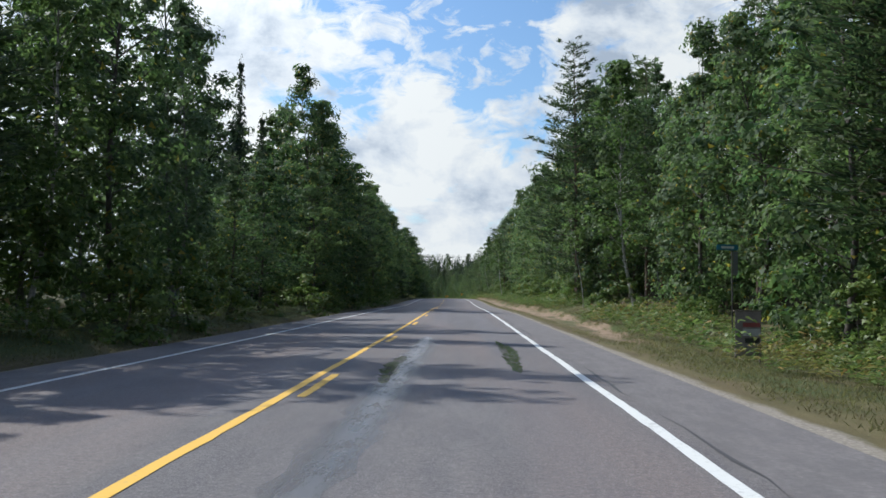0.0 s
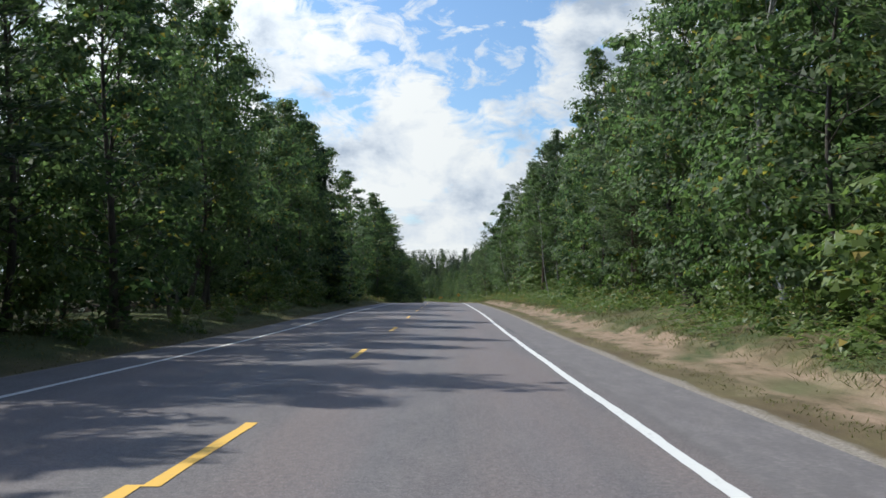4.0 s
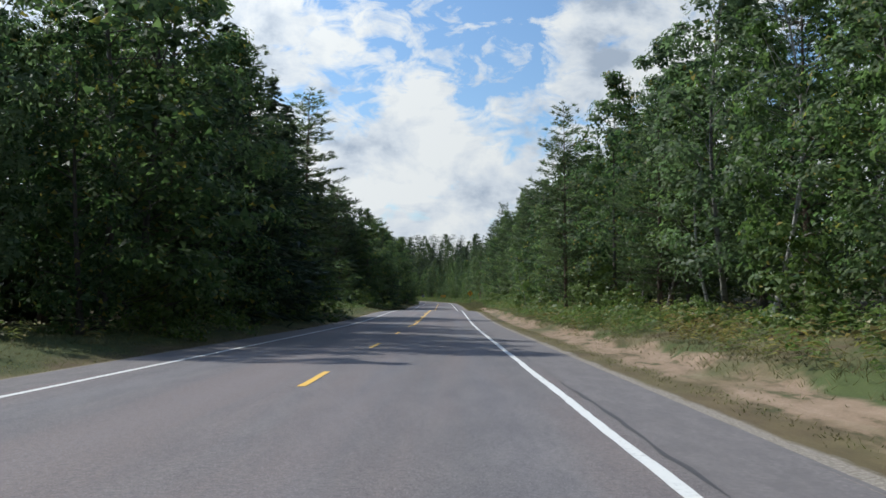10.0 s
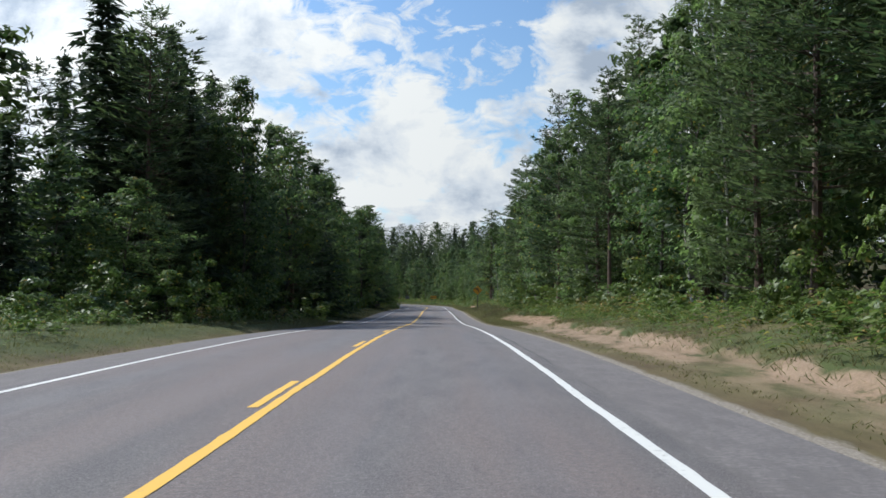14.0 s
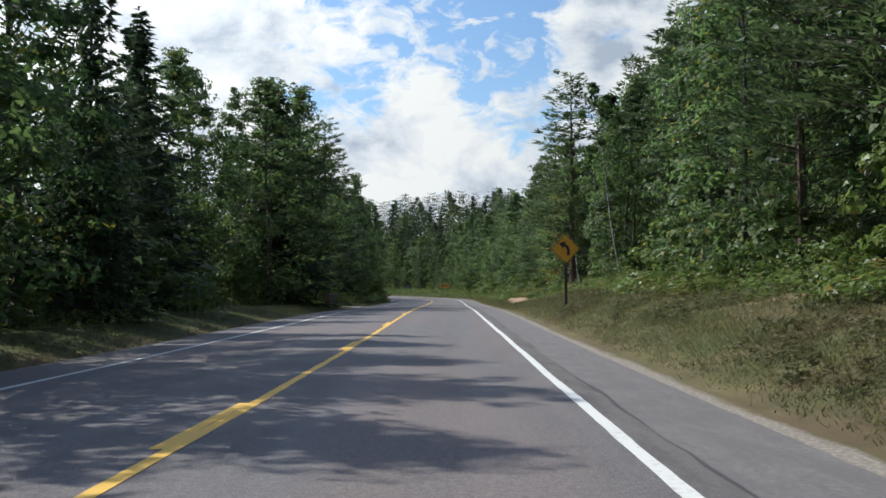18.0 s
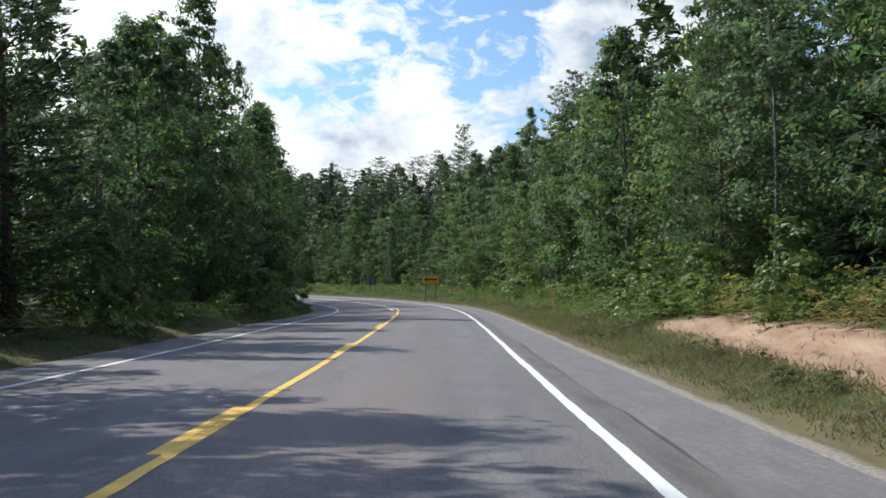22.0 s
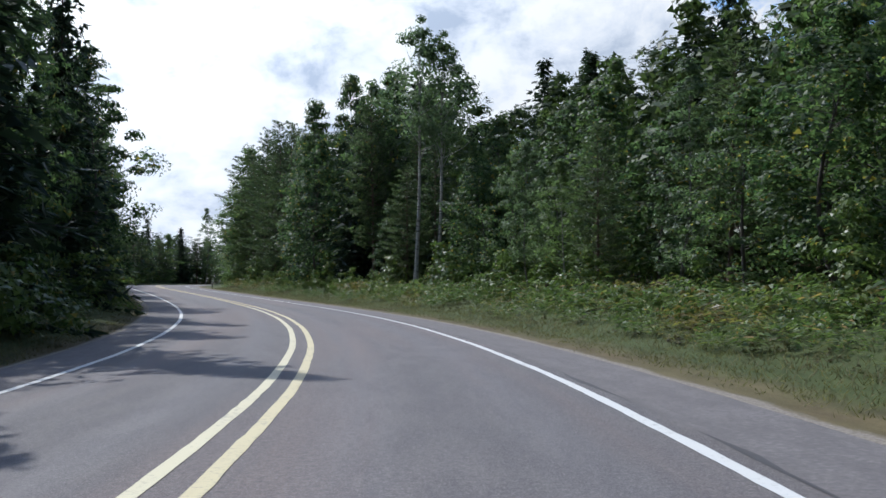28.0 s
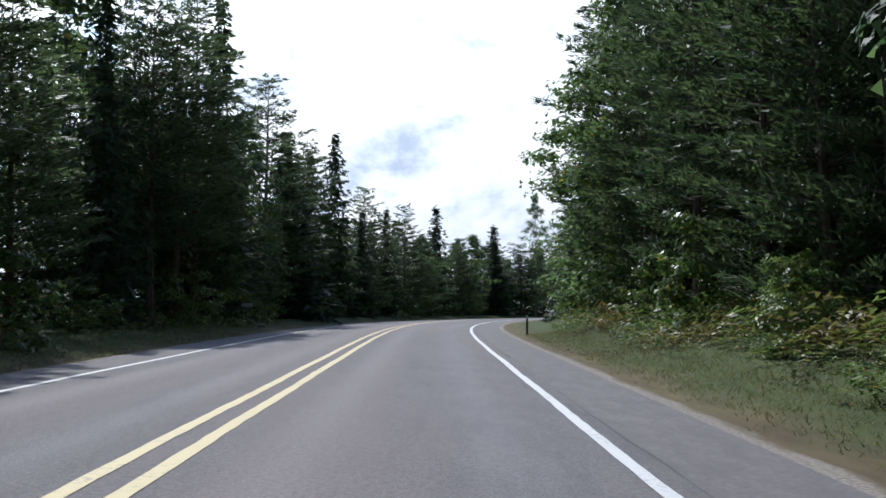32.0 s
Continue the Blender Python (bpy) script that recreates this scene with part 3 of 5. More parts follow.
def tube(soup, points, radii, sides=6):
    pts, rad = np.asarray(points, float), np.asarray(radii, float)
    d = np.gradient(pts, axis=0)
    d /= np.linalg.norm(d, axis=1, keepdims=True) + 1e-9
    ref = np.where(np.abs(d[:, 2:3]) > 0.9, [[1.0, 0, 0]], [[0, 0, 1.0]])
    a = np.cross(d, ref)
    a /= np.linalg.norm(a, axis=1, keepdims=True) + 1e-9
    b = np.cross(d, a)
    ang = np.linspace(0, 2 * np.pi, sides, endpoint=False)
    ring = pts[:, None] + rad[:, None, None] * (a[:, None] * np.cos(ang)[None, :, None] + b[:, None] * np.sin(ang)[None, :, None])
    n = len(pts)
    i = np.arange(n - 1)[:, None] * sides
    j = np.arange(sides)[None]
    k = (j + 1) % sides
    soup.put(ring.reshape(-1, 3), np.stack([i + j, i + k, i + sides + k, i + sides + j], -1).reshape(-1, 4))


def tris(soup, rng, a, b, c):
    soup.put(np.stack([a, b, c], 1).reshape(-1, 3), np.arange(3 * len(a)).reshape(-1, 3))


def unit(v):
    return v / (np.linalg.norm(v, axis=1, keepdims=True) + 1e-9)


def leaves(soup, rng, centres, size, out, loose=0.6, long=1.15):
    """A small pointed leaf bunch at every centre; its face looks out of the clump and up, more or less."""
    n = len(centres)
    face = unit(out + rng.normal(size=(n, 3)) * loose + [0, 0, 0.45])
    d = rng.normal(size=(n, 3))
    d = unit(d - face * (d * face).sum(1, keepdims=True))
    e = np.cross(face, d)
    sz = size * rng.uniform(0.55, 1.4, (n, 1))
    a, b = d * sz * 0.62 * long, e * sz * 0.5
    tris(soup, rng, centres + a, centres - a * 0.6 + b, centres - a * 0.6 - b * rng.uniform(0.5, 1, (n, 1)))


def sprays(soup, rng, roots, ways, length, width, roll=0.4):
    """A narrow needle spray from every root along its way."""
    n = len(roots)
    ways = unit(ways)
    side = unit(np.cross(ways, [0, 0, 1.0]) + rng.normal(size=(n, 3)) * roll)
    ln = length * rng.uniform(0.6, 1.35, (n, 1))
    wd = width * rng.uniform(0.6, 1.35, (n, 1))
    tris(soup, rng, roots + side * wd, roots - side * wd, roots + ways * ln)


def ball(rng, n, shell=0.5):
    return unit(rng.normal(size=(n, 3))) * (shell + (1 - shell) * rng.uniform(0, 1, (n, 1)) ** 0.6)


def broadleaf(seed, height, spread, bare, clumps, per, size, bark, q=1.0, flat=0.65, belly=0.45, limbs=True, stout=0.0085, sway=1.0):
    """Trunk (with its limbs) and crown of a broad-leaved tree, its foot at the origin. q: how fine."""
    rng = np.random.default_rng(seed)
    trunk, crown = Soup(), Soup()
    lean, bow = rng.normal(size=2) * 0.035 * sway, rng.normal(size=2) * 0.022 * height * sway
    hs = np.linspace(0, 1, 10)
    bent = np.sin(hs * math.pi * rng.uniform(0.8, 1.5))
    axis = np.column_stack([lean[0] * hs * height + bow[0] * bent + 0.10 * np.sin(hs * 7 + seed), lean[1] * hs * height + bow[1] * bent + 0.10 * np.cos(hs * 6 + seed), hs * height * 0.95 - 0.2])
    axis[:, :2] -= axis[0, :2]
    r0 = stout * height * rng.uniform(0.8, 1.15)
    tube(trunk, axis, r0 * (1 - 0.93 * hs ** 0.85) * (1 + 0.5 * np.exp(-hs * 30)), 7 if q > 0.4 else 4)
    fine = min(size / math.sqrt(q), 0.31)
    # a few heavy arms give the crown its own lopsided outline
    arms = rng.uniform(0, 6.28, 5)
    for i in range(clumps):
        c = (i + rng.uniform(0, 1)) / clumps
        h = bare + (1 - bare) * c
        reach = spread * (0.62 + 0.38 * math.sin(min(1, c / belly) * math.pi / 2)) * (1.0 if c < belly else max(0.10, 1 - ((c - belly) / (1 - belly)) ** 1.7))
        ang = i * 2.4 + rng.normal() * 0.6
        reach *= 0.80 + 0.32 * max(math.cos(ang - arms[int(c * 4.99)]), -0.4)
        r = reach * (0.40 + 0.60 * math.sqrt(rng.uniform(0, 1))) * rng.uniform(0.8, 1.12)
        b = min(h * 0.9, 0.93)
        base = np.array([np.interp(b, hs, axis[:, 0]), np.interp(b, hs, axis[:, 1]), height * max(b - 0.06, 0.05)])
        tip = np.array([base[0] + r * math.cos(ang), base[1] + r * math.sin(ang), height * h * 0.98 + rng.normal() * 0.3])
        if limbs and i % 2 == 0 and c < 0.92:
            mid = (base + tip) / 2 + [rng.normal() * 0.1, rng.normal() * 0.1, -0.07 * r]
            tube(trunk, [base, mid, tip], [r0 * 0.24, r0 * 0.13, 0.008], 3)
        rad = spread * rng.uniform(0.17, 0.40) * (1 - 0.40 * c)
        shape = np.array([rad, rad, rad * flat * rng.uniform(0.7, 1.1)])
        n1 = max(2, int(per * q * rng.uniform(0.7, 1.25)))
        way = ball(rng, n1, 0.62)
        away = np.array([math.cos(ang), math.sin(ang), 0.2]) * 0.7
        leaves(crown, rng, tip + way * shape * 1.1, fine, unit(way) + away, 0.5)
        n2 = max(1, int(per * q * 0.26))
        way = ball(rng, n2, 0.1)
        leaves(crown, rng, tip + way * shape * 0.6, fine * 1.4, unit(way) + away, 0.7)
    return dict(trunk=trunk.mesh("trunk", bark, True), crown=crown)


def conifer(seed, height, spread, bare, whorls, per, kind, q=1.0):
    """Trunk (with its boughs) and needles of a spruce or pine."""
    rng = np.random.default_rng(seed)
    trunk, crown = Soup(), Soup()
    hs = np.linspace(0, 1, 8)
    bend = rng.normal(size=2) * 0.008
    axis = np.column_stack([bend[0] * hs * height, bend[1] * hs * height, hs * height - 0.2])
    r0 = 0.0098 * height
    tube(trunk, axis, r0 * (1 - 0.95 * hs) * (1 + 0.5 * np.exp(-hs * 30)), 7 if q > 0.4 else 4)
    pine, big = kind == "pine", min(1.3, 1 / math.sqrt(q))
    for w in range(whorls):
        c = (w + rng.uniform(-0.35, 0.35)) / whorls
        h = bare + (1 - bare) * max(0, c)
        c = max(0, c)
        if pine:
            env = min(1.0, 0.7 + 0.9 * c) * max(0.05, 1 - c) ** 0.62 * spread * rng.uniform(0.75, 1.2) + 0.25
        else:
            env = max(0.0, 1 - c) ** 0.85 * spread * rng.uniform(0.85, 1.12) + 0.10
        turn = rng.uniform(0, 6.28)
        for b in range(per):
            ang = turn + 2 * math.pi * (b + rng.uniform(0, 0.7)) / per
            ln = env * rng.uniform(0.6, 1.15)
            way = np.array([math.cos(ang), math.sin(ang), 0.0])
            side = np.array([-way[1], way[0], 0.0])
            hb = min(0.995, h + rng.uniform(-0.6, 0.6) * (1 - bare) / whorls)
            root = np.array([bend[0] * hb * height, bend[1] * hb * height, hb * height])
            k = np.linspace(0, 1, 4)[:, None]
            rise = (0.16 + 0.25 * c) * ln if pine else (-0.34 + 0.5 * c) * ln
            line = root + way * k * ln + np.array([0, 0, 1.0]) * (rise * k ** 1.4 + (0.14 * ln * k ** 3 if not pine else 0))
            if q > 0.3 and (pine or b % 2 == 0):
                tube(trunk, line[[0, 3]], [0.02 + 0.007 * ln, 0.005], 3)
            m = max(2, int(ln / 0.40 * q ** 0.5))
            f = np.linspace(0.18 if not pine else 0.30, 1.0, m)
            pts = np.column_stack([np.interp(f, k[:, 0], line[:, a]) for a in range(3)])
            half = (0.15 + 0.30 * ln) * np.sin(np.clip(f * 0.85 + 0.15, 0, 1) * math.pi)[:, None] + 0.1
            for rep in range(max(4, int((17 if pine else 10) * q ** 0.5))):
                off = side * rng.uniform(-1, 1, (m, 1)) * half
                if pine:
                    p = pts + off + rng.normal(size=(m, 3)) * [0.1, 0.1, 0.07]
                    ways = way * 0.8 + off * 0.8 + rng.normal(size=(m, 3)) * [0.5, 0.5, 0.25] + [0, 0, 0.28]
                    sprays(crown, rng, p, ways, (0.16 + 0.17 * min(ln, 1.3)) * big, 0.062 * big, 0.8)
                else:
                    p = pts + off * 0.6 - np.array([0, 0, 0.06])
                    ways = way * 0.7 + off * 1.2 + rng.normal(size=(m, 3)) * 0.25 + [0, 0, -0.3]
                    sprays(crown, rng, p, ways, (0.26 + 0.08 * ln) * big, 0.085 * big, 1.2)
        if not pine:
            core = np.array([[bend[0] * h * height, bend[1] * h * height, h * height]]) + rng.normal(size=(36, 3)) * [env * 0.34, env * 0.34, 0.6 * height / whorls]
            ways = rng.normal(size=(36, 3)) * [1, 1, 0.15] + [0, 0, -0.6]
            sprays(crown, rng, core, ways, env * 0.24 + 0.25, env * 0.06 + 0.06, 1.2)
    return dict(trunk=trunk.mesh("trunk", PINE_BARK if pine else DARK_BARK), crown=crown)


def thing(name, meshes, crown_mat, label, category, group):
    root = tagged(new(name), label, category, group)
    for key, m in meshes.items():
        part(key, m.mesh(key, crown_mat) if isinstance(m, Soup) else m, root)
    return root


KINDS, HEIGHT, WOODS = {}, dict(maple=15.0, aspen=18.0, birch=16.0, pine=20.0, jack=17.0, spruce=16.0), {}
LEAF = dict(maple=MAPLE_LEAF, aspen=ASPEN_LEAF, birch=BIRCH_LEAF, pine=PINE_NEEDLE, jack=PINE_NEEDLE, spruce=SPRUCE_NEEDLE)
NAMES = dict(maple=("maple_tree", "leafy green maple tree at the forest edge"), aspen=("aspen_tree", "tall aspen tree with small grey-green leaves"),
             birch=("birch_tree", "slender birch tree with a pale trunk"), pine=("white_pine_tree", "tall dark pine tree with level boughs"),
             jack=("jack_pine_tree", "thin dark pine tree with a ragged crown"), spruce=("spruce_tree", "dark narrow spruce tree with drooping boughs"))


def grown(key, seed, q, low, which=0):
    """One tree of a kind; low: with leaves down to the ground, as at the open edge."""
    bare = (0.03, 0.08, 0.20)[which % 3] if low else 0.16
    if key == "maple": return broadleaf(seed, 15.0, 3.4, bare, 86, 80, 0.165, DARK_BARK, q, 0.6)
    if key == "aspen": return broadleaf(seed, 18.0, 2.6, bare + 0.04, 84, 70, 0.160, GREY_BARK, q, 0.8, 0.5, stout=0.0062)
    if key == "birch": return broadleaf(seed, 16.0, 2.6, bare + 0.03, 78, 68, 0.160, PALE_BARK, q, 0.8, 0.35, stout=0.0055)
    if key == "pine": return conifer(seed, 20.0, 3.9, bare + 0.05, 22, 6, "pine", q)
    if key == "jack": return conifer(seed, 17.0, 2.3, bare + 0.18, 20, 5, "pine", q)
    return conifer(seed, 16.0, 2.55, 0.03, 32, 6, "spruce", q)


for n, key in enumerate(NAMES):
    name, label = NAMES[key]
    for row, (q, count) in enumerate(((1.0, 3), (0.48, 2))):
        KINDS[key, row] = [thing(name, grown(key, 10 * n + 5 * row + i, q, row == 0, i), LEAF[key], label, "tree", name.replace("_", " ") + "s along the road")
                           for i in range(count)]
    WOODS[key] = [grown(key, 90 + n, 0.18, True)["crown"] for i in range(1)]
USED = set()


def plant(key, s, u, tall, rng, wide=1.0, row=0, full=False):
    """Sets a tree of that kind with its foot on the ground."""
    roots = KINDS[key, row]
    root = roots[rng.integers(min(2, len(roots)) if full else len(roots))]
    k = tall / HEIGHT[key]
    p = at(s, u, -0.1)
    turn = Matrix.LocRotScale(Vector(p), Euler((rng.normal() * 0.015, rng.normal() * 0.015, rng.uniform(0, 6.28))), Vector((k * wide, k * wide, k)))
    if root.name not in USED:
        USED.add(root.name)
        root.matrix_basis = turn
        return root
    ob = copy_thing(root, Matrix())
    ob.matrix_basis = turn
    return ob


# ---- the forest edge ----
# inner limit of the trunks, metres from the middle line
LEFT_AT = [-57, 18, 54, 116, 130, 148, 158, 165, 186, 190, 215, 218, 259, 269, 298, 307, 376, 384, 397, 404, 425, 432, 473, 544, 634, 809]
LEFT_EDGE = [7.3, 7.4, 7.0, 7.4, 8.6, 8.6, 7.6, 10.8, 10.8, 9.9, 9.9, 7.8, 7.8, 18.4, 18.4, 9.2, 8.4, 10.4, 11.0, 9.9, 10.1, 7.5, 7.4, 7.7, 8.0, 8.0]
RIGHT_AT = [-57, 28, 46, 278, 367, 384, 429, 446, 501, 527, 584, 596, 645, 809]
RIGHT_EDGE = [11.2, 11.2, 9.7, 9.7, 9.8, 10.5, 10.5, 9.6, 9.9, 11.2, 11.2, 10.2, 9.9, 9.7]
# stretches of lower or taller growth: side, from, to, height of the edge row, of the second row, of the woods
GROWTH = [(-1, 526, 545, 10.5, 11, 12), (1, 196, 248, 10.2, 11.5, 12), (1, 426, 450, 8.8, 10.2, 11.2), (-1, 225, 250, 13.5, 14.5, 15), (-1, 358, 390, 10.2, 11, 11.5), (-1, 390, 416, 12.8, 13.8, 13.5), (-1, 416, 438, 8.4, 9.4, 10), (-1, 438, 456, 10.5, 11, 11.5), (-1, 456, 522, 13, 15, 15), (1, 248, 292, 9.6, 11, 12), (-1, -42, 16, 6.5, 8, 9.5), (-1, 16, 39, 12.9, 14.3, 14.3), (-1, 39, 60, 7.0, 8.4, 8.7), (-1, 60, 83, 12.9, 14.3, 14.3), (-1, 186, 216, 5.2, 7.4, 10.9), (-1, 250, 263, 11.0, 12.5, 13), (-1, 272, 290, 8.2, 9, 9.6), (-1, 290, 315, 6.2, 7.0, 7.8), (-1, 315, 364, 12.4, 14.5, 14.5), (-1, 522, 581, 13.9, 16.4, 16.4), (-1, 575, 656, 12.8, 14.5, 14.5),
          (-1, 678, 809, 9.5, 11.2, 11.2), (1, 520, 592, 6.8, 10.2, 11.2), (1, 596, 656, 14.5, 15.3, 15.3), (1, 656, 809, 10.4, 12.1, 12.1), (1, 442, 501, 10.9, 12.4, 14.7)]


def growth(side, s, row, usual):
    for g in GROWTH:
        if g[0] == side and g[1] <= s < g[2]:
            return g[3 + row]
    return usual


def thinned(s):
    """Lower growth behind the edge row on the sunny side, but for the tall stands."""
    return 0.92 if s < 90 else 1.0 if 145 < s < 198 or 238 < s < 275 or 305 < s < 366 else 0.81


# single trees that stand out: kind, arc length, offset, height, width
MARKED = [
    ("slim_birch", 52.7, 8.1, 6.0, 1.0), ("slim_birch", 143, 8.3, 8.5, 1.0), ("slim_birch", 178, 8.4, 10.5, 1.0), ("slim_birch", 181, 8.8, 9.5, 1.0), ("slim_birch", 265.5, 8.1, 8.0, 1.0), ("slim_birch", 271, 8.0, 5.5, 1.0),
    ("slim_birch", 387, 9.2, 9.0, 1.0), ("slim_birch", 399, 9.0, 6.0, 1.0), ("slim_birch", 503, 8.6, 5.0, 1.0), ("slim_birch", 504, 8.9, 4.4, 1.0), ("maple", 603, 9.2, 12.0, 1.1),
    ("pine", 266.5, -8.7, 16.5, 1.3), ("pine", 270, -10.2, 15.0, 1.3), ("spruce", 262, -9.2, 14.5, 1.7), ("pine", 269, -13.4, 15.0, 1.5),
    ("maple", 147, -10.4, 13.0, 1.2), ("pine", 151, -10.8, 14.5, 1.2), ("maple", 155, -10.4, 13.5, 1.2), ("maple", 186, -13.5, 16.5, 1.5), ("pine", 180, -13.2, 18.3, 1.1), ("pine", 172, -12.2, 17.0, 1.2), ("maple", 165, -11.6, 15.5, 1.2), ("maple", 160.5, -9.2, 14.5, 1.2), ("maple", 222, -8.3, 15.5, 1.3), ("maple", 226.5, -8.2, 14.0, 1.3), ("pine", 231, -8.8, 15.5, 1.25), ("maple", 195, -9.6, 15.0, 1.15), ("aspen", 216.5, -9.0, 13.0, 1.1), ("maple", 203, -12.5, 10.5, 1.2),
    ("maple", 403, -8.3, 13.2, 1.4), ("spruce", 408, -8.5, 13.5, 1.5), ("maple", 413, -8.4, 12.8, 1.4), ("spruce", 385, -10.2, 12.0, 1.4), ("spruce", 391, -12.0, 13.0, 1.4), ("maple", 395.5, -11.8, 12.8, 1.3), ("pine", 428, -7.9, 15.2, 1.3), ("pine", 443, -8.3, 11.8, 1.3), ("pine", 362, -9.2, 14.5, 1.4), ("maple", 366.5, -9.0, 13.2, 1.3), ("maple", 371.5, -9.2, 13.2, 1.3), ("maple", 432, -8.9, 13.2, 1.3), ("pine", 340.5, -8.4, 13.5, 1.3), ("spruce", 353, -8.4, 13.0, 1.4), ("maple", 357, -8.0, 12.5, 1.3),
    ("spruce", 240, -8.8, 14.5, 1.5), ("spruce", 251, -9.8, 14.5, 1.6), 
    ("pine", 243, -7.8, 14.2, 1.1), ("spruce", 248, -7.7, 13.4, 1.3), ("maple", 237, -7.5, 13.2, 1.1), ("pine", 246, -11, 14.5, 1.3), ("maple", 399, -11.5, 12.8, 1.3),
    ("turning", 421, 9.9, 7.6, 0.8), ("jack", 424.5, 10.7, 12.6, 1.7), ("jack", 431, 10.4, 12.0, 1.6), ("maple", 65, -7.2, 13.3, 1.1), ("maple", 71, -7.4, 12.9, 1.0), ("maple", 322, -8.2, 12.7, 1.0), ("spruce", 318, -10.3, 11.3, 1.2), ("pine", 325, -10.1, 13.1, 1.0),
    ("maple", 391, 10.0, 9.0, 1.2), ("birch", 396, 9.6, 9.8, 1.1), ("maple", 406, 9.4, 8.4, 1.2), ("maple", 412, 9.7, 10.6, 1.1),
    ("spruce", 60, -11.6, 14.8, 0.45), ("spruce", 60, -10.2, 11.4, 0.6), ("maple", 75, -8.1, 12.9, 1.0), ("pine", 58, 8.4, 15.4, 1.0),
    ("spruce", 235, -15.4, 12.3, 0.9), 
    ("birch", 196, 8.7, 10.9, 1.0), ("pine", 249, 8.5, 12.0, 1.0), ("spruce", 333, -12.2, 12.9, 1.1), ("spruce", 368, -22.1, 15.6, 0.9),
    ("spruce", 330, -20.6, 16.3, 0.9), ("spruce", 349, -21.3, 14.5, 0.9), ("spruce", 310, -21.3, 15.2, 0.9), ("pine", 335, 9.6, 14.6, 0.9), ("pine", 319, 11.7, 14.7, 0.9),
    ("pine", 368, 10.0, 13.3, 0.9), ("jack", 402, 8.9, 12.7, 1.6), ("maple", 391, 10.5, 9.7, 1.1), ("maple", 413.5, -8.2, 14.6, 1.35), ("pine", 409, -8.8, 14.2, 1.3),
    ("jack", 420, -8.9, 11.5, 1.5), ("maple", 411, -11.8, 11.0, 0.9),
    ("pine", 519, 14.0, 17.3, 0.8), ("aspen", 509, 16.2, 17.4, 0.7), ("pine", 481, 11.9, 14.5, 0.9), ("pine", 483, 10.6, 14.1, 0.8),
    ("aspen", 483, -10.0, 15.6, 0.8), ("spruce", 487, -8.3, 10.5, 0.9), ("tall_birch", 583, 10.9, 16.8, 1.0), ("tall_birch", 582.7, 12.1, 15.8, 0.95),
    ("spruce", 567, 21.9, 17.5, 0.8), ("pine", 620, 10.5, 16.1, 0.7), ("pine", 626, 10.1, 15.0, 0.9), ("pine", 625, 11.8, 15.8, 0.9), ("pine", 640, 10.1, 14.2, 0.9),
    ("maple", 587, -7.3, 10.3, 1.0), ("pine", 640, -9.7, 13.3, 0.9), ("aspen", 724, -6.7, 15.0, 1.0),
]
KINDS["turning", 0] = [thing("maple_tree", grown("maple", 77, 1.0, True, 1), TURNING_LEAF, "maple tree turning yellow and orange early", "tree", "maple trees along the road")]
KINDS["tall_birch", 0] = [thing("birch_tree", broadleaf(91, 18.0, 3.0, 0.58, 46, 70, 0.165, PALE_BARK, 1.0, 0.7, 0.4, stout=0.0085, sway=0.25), ASPEN_LEAF, "tall birch tree with a long bare pale trunk", "tree", "birch trees along the road")]
KINDS["slim_birch", 0] = [thing("birch_tree", broadleaf(140 + i, 10.0, 1.5, 0.50, 26, 44, 0.15, PALE_BARK, 1.0, 0.8, 0.4, stout=0.0048, sway=2.2), BIRCH_LEAF, "thin leaning birch tree with a white stem", "tree", "birch trees along the road") for i in range(2)]
HEIGHT["turning"], HEIGHT["tall_birch"], HEIGHT["slim_birch"] = 15.0, 18.0, 10.0
rng = np.random.default_rng(7)
for key, s, u, tall, wide in MARKED:
    plant(key, s, u, tall, rng, wide, 0, True)


def mix_for(side, s):
    """The kinds that stand there, by share."""
    if side < 0 and 263 < s < 338: return ["pine", "spruce", "maple", "pine", "spruce"]
    if side < 0:
        if s < 54: return ["maple", "aspen", "pine", "maple", "birch"]
        if s < 247: return ["maple", "maple", "aspen", "pine", "spruce", "maple"]
        if s < 389: return ["spruce", "pine", "maple", "spruce"]
        if s < 501: return ["aspen", "birch", "maple", "spruce", "aspen"]
        if s > 590: return ["spruce", "pine", "spruce", "pine", "maple"]
        return ["spruce", "maple", "pine", "maple", "aspen"]
    if s < 54: return ["maple", "birch", "maple", "pine", "aspen"]
    if s < 172: return ["maple", "pine", "birch", "maple", "aspen", "maple"]
    if s < 278: return ["maple", "pine", "pine", "birch", "aspen"]
    if s < 389: return ["maple", "pine", "birch", "maple", "maple", "jack"]
    if s < 464: return ["maple", "pine", "aspen", "spruce", "maple"]
    if s < 590: return ["maple", "aspen", "maple", "pine", "birch", "maple"]
    return ["pine", "spruce", "pine", "maple"]


